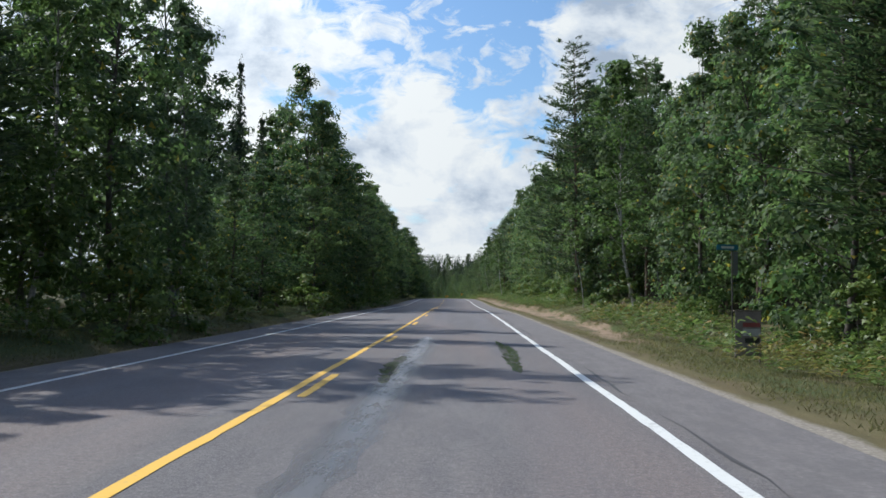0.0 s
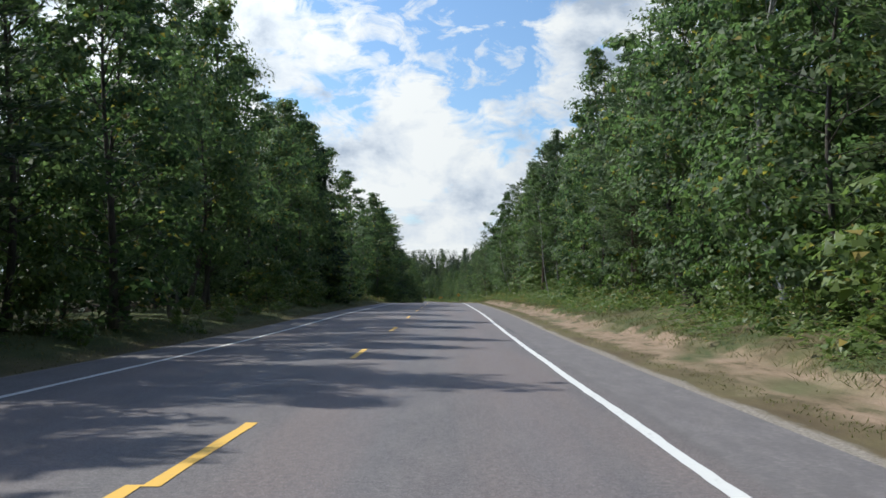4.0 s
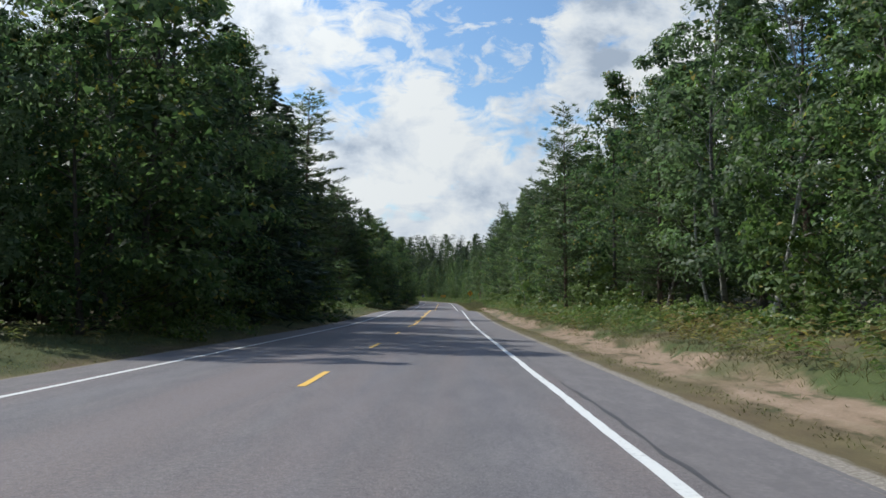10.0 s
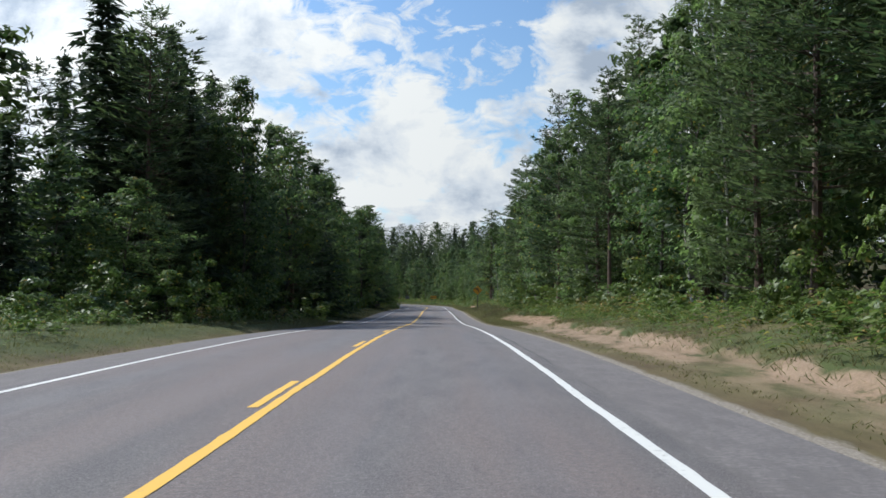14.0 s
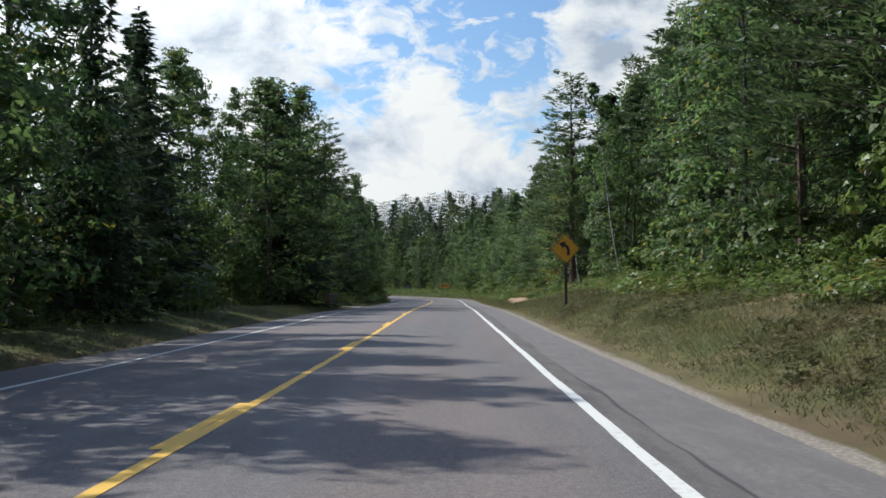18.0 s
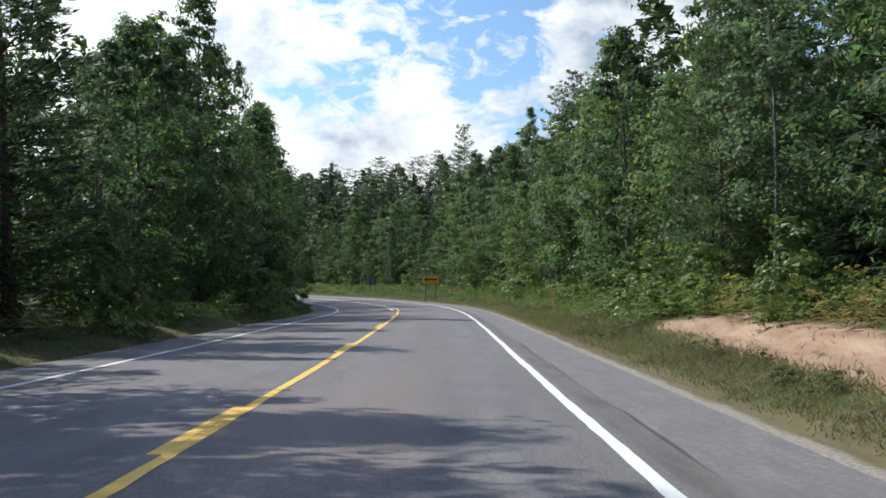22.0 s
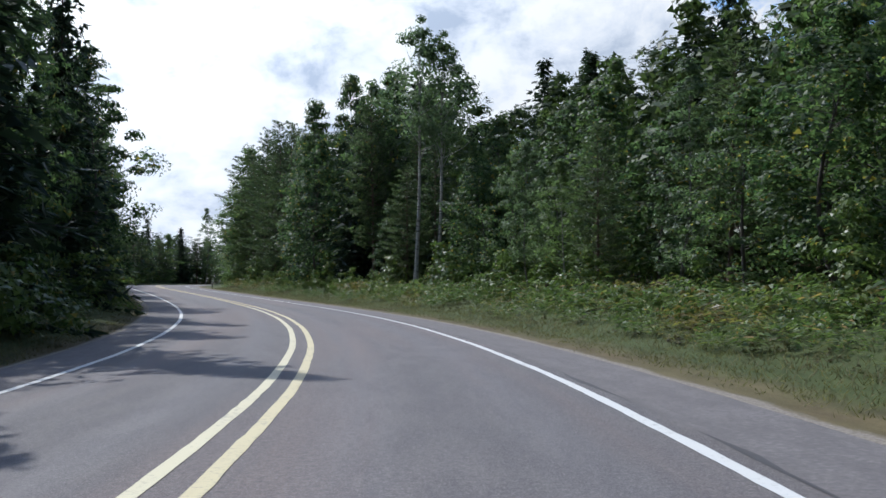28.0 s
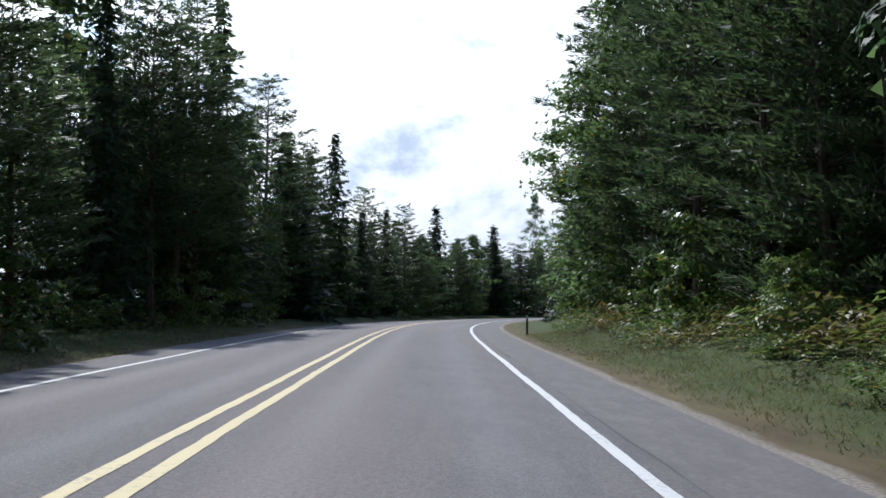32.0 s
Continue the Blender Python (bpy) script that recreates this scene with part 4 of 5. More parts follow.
def rows_of_trees():
    for side, ats, edge in ((-1, LEFT_AT, LEFT_EDGE), (1, RIGHT_AT, RIGHT_EDGE)):
        rng = np.random.default_rng(108 + side)
        for row, (gap, back, low, high) in enumerate(((4.1, 0.0, 9.6, 13.8), (4.0, 2.9, 12.4, 16.0))):
            s = -24.0 + row * 2
            while s < 760:
                s += gap * rng.uniform(0.7, 1.35)
                u = np.interp(s, ats, edge) + back + rng.uniform(-0.3, 1.6)
                if min((math.hypot(s - m[1], side * u - m[2]) for m in MARKED)) < 1.8:
                    continue
                if side < 0 and any(a < s < b for a, b in ((182, 191), (341, 350), (416.5, 427))) and u < 13:
                    continue
                keys = mix_for(side, s)
                key = keys[rng.integers(len(keys))]
                tall = growth(side, s, row, (low + high) / 2) * rng.uniform(0.74, 1.22 - 0.1 * row) * (thinned(s) if side < 0 and row else 1.0)
                plant(key, s, side * u, tall, rng, rng.uniform(0.95, 1.3) * (1.3 if s > 640 or (side < 0 and 258 < s < 332) else 1.0) * min(1.5, (11 / tall) ** 0.35), row)


rows_of_trees()


def joined(name, label, category, mat, pieces):
    """Many small plants past counting, joined into one object."""
    v = np.concatenate([p[0] for p in pieces])
    f = np.concatenate([p[1] + n for p, n in zip(pieces, np.cumsum([0] + [len(p[0]) for p in pieces[:-1]]))])
    me = bpy.data.meshes.new(name)
    me.vertices.add(len(v))
    me.vertices.foreach_set("co", v.astype(np.float32).ravel())
    me.loops.add(f.size)
    me.loops.foreach_set("vertex_index", f.astype(np.int32).ravel())
    me.polygons.add(len(f))
    me.polygons.foreach_set("loop_start", np.arange(0, f.size, f.shape[1], dtype=np.int32))
    me.materials.append(mat)
    me.update(calc_edges=True)
    me.validate()
    return tagged(new(name, me), label, category, kind="stuff")


def spun(v, place, k, wide, turn):
    c, s_ = math.cos(turn), math.sin(turn)
    m = np.array([[c * k * wide, -s_ * k * wide, 0], [s_ * k * wide, c * k * wide, 0], [0, 0, k]])
    return v @ m.T + place


def deep_woods():
    """The rows behind the edge, and the wooded slope outside the bend."""
    rng = np.random.default_rng(23)
    packs = {"broad": [], "needle": []}
    arrays = {key: (np.concatenate(w[0].v), np.array(w[0].f)) for key, w in WOODS.items()}

    def one(key, s, u, tall, wide=1.0):
        v, f = arrays[key]
        p = at(s, u, 0.0)
        packs["broad" if key in ("maple", "aspen", "birch") else "needle"].append((spun(v, p, tall / HEIGHT[key], wide * rng.uniform(1.1, 1.55) * (1.3 if u < 0 and 258 < s < 332 else 1.0) * (1.25 if s > 620 else 1.0), rng.uniform(0, 6.28)), f))
    for side, ats, edge in ((-1, LEFT_AT, LEFT_EDGE), (1, RIGHT_AT, RIGHT_EDGE)):
        for row in range(3):
            s = -30.0
            while s < 780:
                s += (4.4, 6.0, 8.0)[row] * rng.uniform(0.7, 1.35)
                if side < 0 and 413 < s < 429 and row < 2:
                    continue
                if row == 2 and s < 425 and not (side < 0 and 225 < s < 330):
                    continue
                keys = mix_for(side, s)
                one(keys[rng.integers(len(keys))], s, side * (np.interp(s, ats, edge) + 6.0 + row * 3.3 + rng.uniform(-1.1, 1.1)), growth(side, s, 2, 14.2) * rng.uniform(0.85, 1.12) * (thinned(s) if side < 0 else 1.0))
        # low thickets that close the view between the trunks
        s = -30.0
        while s < 640:
            s += 4.6 * rng.uniform(0.7, 1.3)
            one(("maple", "birch")[rng.integers(2)], s, side * (np.interp(s, ats, edge) + 10.5 + rng.uniform(-1.5, 1.5)), rng.uniform(5.5, 8.0), 1.5)
    # past the bend and on the slope outside it
    for _ in range(430):
        s, u = rng.uniform(440, 690), 20 + 62 * rng.uniform() ** 1.3
        keys = ["spruce", "pine", "pine", "pine", "maple"]
        one(keys[rng.integers(5)], s, u, rng.uniform(9.5, 14.5), 1.1)
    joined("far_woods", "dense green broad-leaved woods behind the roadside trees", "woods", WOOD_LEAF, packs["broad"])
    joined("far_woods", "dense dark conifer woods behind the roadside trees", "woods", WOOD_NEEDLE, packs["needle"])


deep_woods()


# ---- undergrowth ----
def shrub_mesh(seed, height, spread, clumps, per, size):
    return broadleaf(seed, height, spread, 0.02, clumps, per, size, DARK_BARK, 1.0, 0.8, 0.3)


SHRUBS = [thing("shrub", shrub_mesh(200 + i, 2.2, 1.35, 22, 62, 0.100), SHRUB_LEAF, "bushy green shrub at the edge of the trees", "shrub", "shrubs along the verge") for i in range(4)]

THICKET = [shrub_mesh(220 + i, 2.2, 1.5, 16, 44, 0.122) for i in range(3)]


def undergrowth():
    rng = np.random.default_rng(31)
    used, made, rest = set(), [0], []
    loose = [np.concatenate(w["crown"].v) for w in THICKET], [np.array(w["crown"].f) for w in THICKET]

    def set_(s, u, k):
        turn, wx = rng.uniform(0, 6.28), rng.uniform(0.9, 1.4)
        if k < 0.56 or made[0] >= 285:
            n = rng.integers(len(THICKET))
            rest.append((spun(loose[0][n], at(s, u, -0.05), k, wx, turn), loose[1][n]))
            return
        made[0] += 1
        root = SHRUBS[rng.integers(len(SHRUBS))]
        turn = Matrix.LocRotScale(Vector(at(s, u, -0.05)), Euler((0, 0, turn)), Vector((k * wx, k * rng.uniform(0.9, 1.4), k)))
        if root.name not in used:
            used.add(root.name)
            root.matrix_basis = turn
        else:
            copy_thing(root, Matrix()).matrix_basis = turn
    for side, ats, edge in ((-1, LEFT_AT, LEFT_EDGE), (1, RIGHT_AT, RIGHT_EDGE)):
        s = -20.0
        while s < 700:
            s += 5.5 * rng.uniform(0.4, 1.6)
            set_(s, side * (np.interp(s, ats, edge) - rng.uniform(0.2, 1.5)), rng.uniform(0.4, 1.2))
            if side < 0 and 262 < s < 304:
                for _ in range(4):
                    set_(s + rng.uniform(-3, 3), -rng.uniform(8.5, 17), rng.uniform(0.4, 0.95))
                for _ in range(9):
                    set_(s + rng.uniform(-3, 3), -rng.uniform(7.0, 16), rng.uniform(0.2, 0.5))
            if side < 0 and 165 < s < 214:
                for _ in range(2):
                    set_(s + rng.uniform(-3, 3), -rng.uniform(8.0, 10.0), rng.uniform(0.3, 0.65))
            if side > 0 and s < 600 and not 312 < s < 352:
                set_(s + rng.uniform(-3, 3), np.interp(s, ats, edge) - rng.uniform(0.4, 1.9), rng.uniform(0.25, 0.55))
            if side > 0 and 446 < s < 640:
                for _ in range(3):
                    set_(s + rng.uniform(-3, 3), rng.uniform(8.0, 10.2), rng.uniform(0.2, 0.42))
            if side > 0 and (446 < s < 482 or 590 < s < 625):
                for _ in range(3):
                    set_(s + rng.uniform(-2.5, 2.5), rng.uniform(7.9, 9.6), rng.uniform(0.3, 0.7))
            if rng.uniform() < 0.14:
                set_(s + 1, side * (np.interp(s, ats, edge) + rng.uniform(0.4, 2)), rng.uniform(0.7, 1.4))

    joined("low_thicket", "low leafy green thicket between the shrubs", "bushes", SHRUB_LEAF, rest)


undergrowth()


def fern(rng):
    """One bracken plant: arching fronds with rows of narrow leaflets."""
    soup = Soup()
    for i in range(5):
        ang, ln = i * 1.26 + rng.uniform(-0.3, 0.3), rng.uniform(0.55, 1.0)
        way = np.array([math.cos(ang), math.sin(ang), 0.0])
        side = np.array([-way[1], way[0], 0.0])
        k = np.linspace(0.22, 0.98, 5)[:, None]
        mid = way * k * ln * 0.8 + np.array([0, 0, 1.0]) * (0.85 * np.sin(k * 2.0) * ln * 0.9)
        half = (0.27 * (1.08 - k) + 0.02) * rng.uniform(0.8, 1.2, (5, 1))
        for sg in (-1, 1):
            tip = mid + side * sg * half + way * 0.07 + rng.normal(size=(5, 3)) * 0.025 - np.array([0, 0, 0.05])
            w = way * 0.042 + np.array([0, 0, 0.012])
            tris(soup, rng, mid - w, mid + w, tip)
    return np.concatenate(soup.v), np.array(soup.f)


def low_plants():
    rng = np.random.default_rng(41)
    ferns, blades = [fern(rng) for _ in range(6)], []
    out = []
    for _ in range(12600):
        s = rng.uniform(14, 440) if rng.uniform() < 0.54 else rng.uniform(440, 645)
        side = 1 if rng.uniform() < (0.45 if 186 < s < 215 or 262 < s < 304 else 0.8) else -1
        edge = np.interp(s, RIGHT_AT, RIGHT_EDGE) if side > 0 else np.interp(s, LEFT_AT, LEFT_EDGE)
        if math.sin(s * 0.22) + math.sin(s * 0.085 + 1) < (-1.2 if s < 440 else -1.75):
            continue
        u = side * (rng.uniform(scarp_line(s) + 0.2, min(edge, 11.5) + 0.8) if side > 0 and s < 440 else 6.9 + 0.5 * math.sin(s * 0.45) + 0.4 * math.sin(s * 1.3) + 5.0 * rng.uniform() if side > 0 else edge + 0.6 - abs(rng.normal()) * 1.7)
        if side < 0 and 264 < s < 302:
            u = -rng.uniform(6.4, 17)
        if abs(u) < (6.5 if side > 0 else 6.0) or 420 < s < 446 and 0 < u < 8.3:
            continue
        v, f = ferns[rng.integers(6)]
        out.append((spun(v, at(s, u, -0.02), (rng.uniform(0.4, 1.0) if s < 440 else rng.uniform(0.55, 1.25) * (1.0 if abs(u) > 8 else 0.65)) * (0.85 + 0.3 * math.sin(s * 1.1 + u * 1.7)), 1.0, rng.uniform(0, 6.28)), f))
    joined("ferns", "bright green bracken ferns along the forest edge", "ferns", FERN_LEAF, out)
    # grass tufts on both verges
    n = 165000
    s = np.where(np.arange(n) < 110000, rng.uniform(-10, 640, n), rng.uniform(325, 470, n))
    side = np.where(rng.uniform(size=n) < np.where(np.arange(n) < 110000, 0.6, 0.92), 1, -1)
    off = np.where(side > 0, 5.25 + rng.gamma(1.7, 0.8, n) * np.where(np.arange(n) < 110000, 1.0, 1.35), 5.05 + rng.gamma(1.7, 0.6, n))
    chance, bare = rng.uniform(size=n), scarp_line(s)
    sandy = (side > 0) & (s > 26) & (s < 320) & (off > 5.6) & (off < bare) & (chance < 0.97)
    sandy |= (side > 0) & (s > 317 + rng.normal(size=n)) & (s < 349 + rng.normal(size=n)) & (off > 6.4 + rng.normal(size=n) * 0.25) & (off < bare + 0.2) & (chance < 0.95)
    sandy |= (side > 0) & (s > 420 + rng.normal(size=n)) & (s < 445.5 + rng.normal(size=n)) & (off > 6.1 + (s - 417) * 0.05 + rng.normal(size=n) * 0.2) & (off < 7.8 + (s - 417) * 0.05 + rng.normal(size=n) * 0.2) & (chance < 0.97)
    sandy |= (side > 0) & (s > 395.5 + rng.normal(size=n) * 0.6) & (s < 404.5 + rng.normal(size=n) * 0.6) & (off > 6.0 + rng.normal(size=n) * 0.15) & (off < 7.2 + rng.normal(size=n) * 0.15) & (chance < 0.95)
    s, side, off = s[~sandy], side[~sandy], off[~sandy]
    p = at(s, side * off, -0.01)
    m = len(p)
    tall = (np.where(off > 6.3, 0.095, np.where((s > 34) & (s < 320), 0.032, 0.055)))[:, None] * rng.uniform(0.6, 1.5, (m, 1))
    for b in range(3):
        root = p + rng.normal(size=(m, 3)) * [0.12, 0.12, 0]
        lean = rng.normal(size=(m, 3)) * [0.9, 0.9, 0]
        ang = rng.uniform(0, 6.28, m)
        wid = np.column_stack([np.cos(ang), np.sin(ang), np.zeros(m)]) * 0.009
        v = np.stack([root - wid, root + wid, root + (lean + [0, 0, 1.0]) * tall], 1)
        blades.append((v.reshape(-1, 3), np.arange(3 * m).reshape(m, 3)))
    # low brush on the bank
    brush = [shrub_mesh(260 + i, 2.2, 1.9, 8, 22, 0.20) for i in range(3)]
    brush = [(np.concatenate(w["crown"].v), np.array(w["crown"].f)) for w in brush]
    heath = []
    for _ in range(2600):
        s_ = rng.uniform(338, 447) if rng.uniform() < 0.82 else rng.uniform(447, 640)
        u_ = 5.7 + 3.6 * rng.uniform() ** 0.8 if s_ < 447 else rng.uniform(6.6, 8.6)
        if 394.5 < s_ < 406 and u_ < 7.6 or 417 < s_ < 447 and 5.9 < u_ - 0.05 * (s_ - 417) < 8.1 or 338 < s_ < 351 and u_ < 8.3 or wave(s_, u_, 1.2, 9) < -0.15:
            continue
        v, f = brush[rng.integers(3)]
        heath.append((spun(v, at(s_, u_, -0.03), rng.uniform(0.06, 0.14), 1.5, rng.uniform(0, 6.28)), f))
    joined("heath_brush", "low brown-green heath brush on the bank", "brush", HEATH_LEAF, heath)
    joined("roadside_grass", "dry and green grass tufts on the verges", "grass", GRASS, blades)


low_plants()


# ---- things beside the road ----
SIGN_YELLOW = plain("sign_yellow", (0.62, 0.30, 0.02), 0.45, 0.0, 0.10, 5.0)
SIGN_BLACK = plain("sign_black", (0.015, 0.014, 0.014), 0.5)
SIGN_BACK = plain("bare_aluminium", (0.17, 0.18, 0.21), 0.55, 0.4, 0.12, 7.0)
POST_STEEL = plain("weathered_steel", (0.060, 0.055, 0.050), 0.6, 0.4, 0.3, 12.0)
STEEL_BOLT = plain("zinc_bolt", (0.45, 0.45, 0.46), 0.35, 0.9)
BLUE_SIGN = plain("blue_green_sign", (0.03, 0.16, 0.22), 0.4)
PALE_BAR = plain("pale_lettering", (0.62, 0.64, 0.62), 0.5)
BOARD_GREY = plain("weathered_board", (0.17, 0.145, 0.135), 0.8, 0.0, 0.35, 4.0)
BOARD_RED = plain("faded_red_paint", (0.22, 0.045, 0.040), 0.7)
BOARD_PALE = plain("pale_notice_paint", (0.34, 0.34, 0.33), 0.7)
TIMBER = make_bark("grey_timber", (0.060, 0.050, 0.040), (0.150, 0.125, 0.100))
BOX_METAL = plain("galvanised_box", (0.32, 0.33, 0.35), 0.4, 0.7)
DARK_BOX = plain("dark_box_paint", (0.03, 0.03, 0.035), 0.5)
BLUE_PLATE = plain("blue_plate", (0.05, 0.08, 0.24), 0.4)


def box(soup, lo, hi):
    (a, b, c), (d, e, f) = lo, hi
    v = [(a, b, c), (d, b, c), (d, e, c), (a, e, c), (a, b, f), (d, b, f), (d, e, f), (a, e, f)]
    soup.put(v, [(0, 3, 2, 1), (4, 5, 6, 7), (0, 1, 5, 4), (1, 2, 6, 5), (2, 3, 7, 6), (3, 0, 4, 7)])


def block(name, lo, hi, mat, parent, label="", bevel=0.004):
    bm = bmesh.new()
    bmesh.ops.create_cube(bm, size=1.0, matrix=Matrix.LocRotScale([(a + b) / 2 for a, b in zip(lo, hi)], None, [b - a for a, b in zip(lo, hi)]))
    if bevel:
        bmesh.ops.bevel(bm, geom=list(bm.edges), offset=bevel, segments=2, affect="EDGES")
    return solid(name, bm, mat, parent, label)


def solid(name, bm, mat, parent, label=""):
    me = bpy.data.meshes.new(name)
    bm.to_mesh(me)
    bm.free()
    me.materials.append(mat)
    return part(name, me, parent, label)


def plate(name, outline, y0, y1, mat, parent, label=""):
    """A flat shape in the x-z plane, extruded from y0 to y1 (front is -y)."""
    bm = bmesh.new()
    front = [bm.verts.new((x, y0, z)) for x, z in outline]
    back = [bm.verts.new((x, y1, z)) for x, z in outline]
    n = len(outline)
    bm.faces.new(front)
    bm.faces.new(back[::-1])
    for i in range(n):
        bm.faces.new((front[(i + 1) % n], front[i], back[i], back[(i + 1) % n]))
    bmesh.ops.recalc_face_normals(bm, faces=list(bm.faces))
    return solid(name, bm, mat, parent, label)


def rounded(w, h, r, turn=0.0, steps=5):
    """Outline of a rounded rectangle, turned by some degrees."""
    pts = []
    for cx, cz, a0 in ((w / 2 - r, h / 2 - r, 0), (-w / 2 + r, h / 2 - r, 90), (-w / 2 + r, -h / 2 + r, 180), (w / 2 - r, -h / 2 + r, 270)):
        for k in range(steps + 1):
            a = radians(a0 + 90 * k / steps)
            pts.append((cx + r * math.cos(a), cz + r * math.sin(a)))
    c, s_ = math.cos(radians(turn)), math.sin(radians(turn))
    return [(c * x - s_ * z, s_ * x + c * z) for x, z in pts]


def shifted(outline, dx, dz):
    return [(x + dx, z + dz) for x, z in outline]


def stand(name, s, u, label, category, turn=0.0, size=0.8):
    """An empty foot on the ground, facing back down the road, turned by some degrees."""
    root = tagged(new(name), label, category)
    root.matrix_basis = Matrix.Translation(at(s, u)) @ Matrix.Rotation(heading(s) + radians(turn), 4, "Z") @ Matrix.Scale(size, 4)
    return root


def channel_post(name, root, x, y, height, wide=0.055):
    """A U-channel sign post with its two lips."""
    bm = bmesh.new()
    prof = [(-wide, 0.0), (-wide * 0.55, 0.0), (-wide * 0.4, 0.03), (wide * 0.4, 0.03), (wide * 0.55, 0.0), (wide, 0.0), (wide, 0.006), (wide * 0.6, 0.006),
            (wide * 0.45, 0.036), (-wide * 0.45, 0.036), (-wide * 0.6, 0.006), (-wide, 0.006)]
    low = [bm.verts.new((x + a, y + b, -0.5)) for a, b in prof]
    top = [bm.verts.new((x + a, y + b, height)) for a, b in prof]
    n = len(prof)
    for i in range(n):
        bm.faces.new((low[i], low[(i + 1) % n], top[(i + 1) % n], top[i]))
    bm.faces.new(top)
    bmesh.ops.recalc_face_normals(bm, faces=list(bm.faces))
    return solid(name, bm, POST_STEEL, root, "dark steel channel post")


def bolt(root, x, y, z):
    bm = bmesh.new()
    bmesh.ops.create_cone(bm, segments=6, radius1=0.011, radius2=0.009, depth=0.012, cap_ends=True, matrix=Matrix.Translation((x, y, z)) @ Matrix.Rotation(radians(90), 4, "X"))
    solid("bolt", bm, STEEL_BOLT, root)


def band(points, widths):
    """Outline of a bent band through the points."""
    left, right = [], []
    for i, (x, z) in enumerate(points):
        a, b = points[max(0, i - 1)], points[min(len(points) - 1, i + 1)]
        d = Vector((b[0] - a[0], b[1] - a[1])).normalized()
        left.append((x - d.y * widths[i] / 2, z + d.x * widths[i] / 2))
        right.append((x + d.y * widths[i] / 2, z - d.x * widths[i] / 2))
    return left + right[::-1]


def turn_sign():
    root = stand("warning_sign", 382.3, 6.3, "yellow diamond warning sign with a black curved arrow on a post", "road sign", 0, 0.864)
    channel_post("post", root, 0, 0.0, 3.06)
    c = 2.50
    panel = plate("panel", shifted(rounded(0.88, 0.88, 0.05, 45), 0, c), -0.012, -0.004, SIGN_YELLOW, root, "orange-yellow diamond panel")
    outer, inner = shifted(rounded(0.845, 0.845, 0.045, 45), 0, c), shifted(rounded(0.81, 0.81, 0.04, 45), 0, c)
    bm = bmesh.new()
    a = [bm.verts.new((x, -0.0145, z)) for x, z in outer]
    b = [bm.verts.new((x, -0.0145, z)) for x, z in inner]
    for i in range(len(a)):
        bm.faces.new((a[i], a[(i + 1) % len(a)], b[(i + 1) % len(a)], b[i]))
    solid("border", bm, SIGN_BLACK, panel, "thin black border")
    pts = [(0.12, c - 0.27), (0.12, c - 0.12), (0.115, c - 0.02), (0.085, c + 0.06), (0.03, c + 0.12), (-0.05, c + 0.17)]
    plate("arrow", band(pts, [0.125] * 6), -0.016, -0.0125, SIGN_BLACK, panel, "black curved arrow shaft")
    plate("arrow_head", [(-0.27, c + 0.245), (-0.11, c + 0.02), (0.04, c + 0.33)], -0.017, -0.0125, SIGN_BLACK, panel, "black arrow head")
    bolt(root, 0, -0.017, c + 0.4)
    bolt(root, 0, -0.017, c - 0.42)


def arrow_board():
    root = stand("direction_sign", 503.5, 5.5, "wide yellow sign board with a straight black arrow", "road sign", -math.degrees(heading(503) - 0.03), 0.56)
    for x in (-0.75, 0.75):
        channel_post("post", root, x, 0.0, 4.0)
    c = 3.35
    panel = plate("panel", shifted(rounded(2.44, 1.12, 0.06), 0, c), -0.014, -0.004, SIGN_YELLOW, root, "orange-yellow rectangular panel")
    plate("arrow", [(1.0, c + 0.13), (-0.55, c + 0.13), (-0.55, c + 0.36), (-1.08, c), (-0.55, c - 0.42), (-0.55, c - 0.13), (1.0, c - 0.13)], -0.018, -0.0145, SIGN_BLACK, panel, "black arrow pointing left")
    for x in (-0.75, 0.75):
        bolt(root, x, -0.018, c + 0.46)
        bolt(root, x, -0.018, c - 0.46)


def sign_back(name, s, u, w, h, centre, posts, label, turn=0.0, diamond=False):
    """A road sign seen from behind: bare metal panel, posts on the near side."""
    root = stand(name, s, u, label, "road sign", turn)
    outline = rounded(w, h, 0.05, 45 if diamond else 0)
    plate("panel", shifted(outline, 0, centre), 0.04, 0.05, SIGN_BACK, root, "bare grey metal back of the panel")
    half = (w if not diamond else w * 1.41) / 2
    for x in posts:
        channel_post("post", root, x, 0.0, centre + (h if not diamond else h * 1.3) / 2 * 0.95)
        bolt(root, x, -0.004, centre + h * 0.3)
        bolt(root, x, -0.004, centre - h * 0.3)


def street_sign():
    root = stand("street_name_sign", 30, 9.7, "blue-green street name sign on a tall thin pole", "road sign", 20, 0.7)
    bm = bmesh.new()
    bmesh.ops.create_cone(bm, segments=10, radius1=0.032, radius2=0.032, depth=4.5, cap_ends=True, matrix=Matrix.Translation((0, 0, 1.85)))
    solid("pole", bm, POST_STEEL, root, "thin dark steel pole")
    name_plate = plate("name_plate", shifted(rounded(1.05, 0.24, 0.03), -0.25, 4.02), -0.05, -0.04, BLUE_SIGN, root, "blue-green name plate")
    plate("lettering", shifted(rounded(0.62, 0.09, 0.01, 0, 1), -0.25, 4.02), -0.053, -0.0505, PALE_BAR, name_plate, "pale lettering bar")
    side = plate("side_plate", shifted(rounded(0.22, 1.0, 0.02), 0.14, 3.35), -0.05, -0.04, SIGN_BACK, root, "upright pale metal plate")
    bolt(side, 0.14, -0.053, 3.7)
    bolt(side, 0.14, -0.053, 3.0)


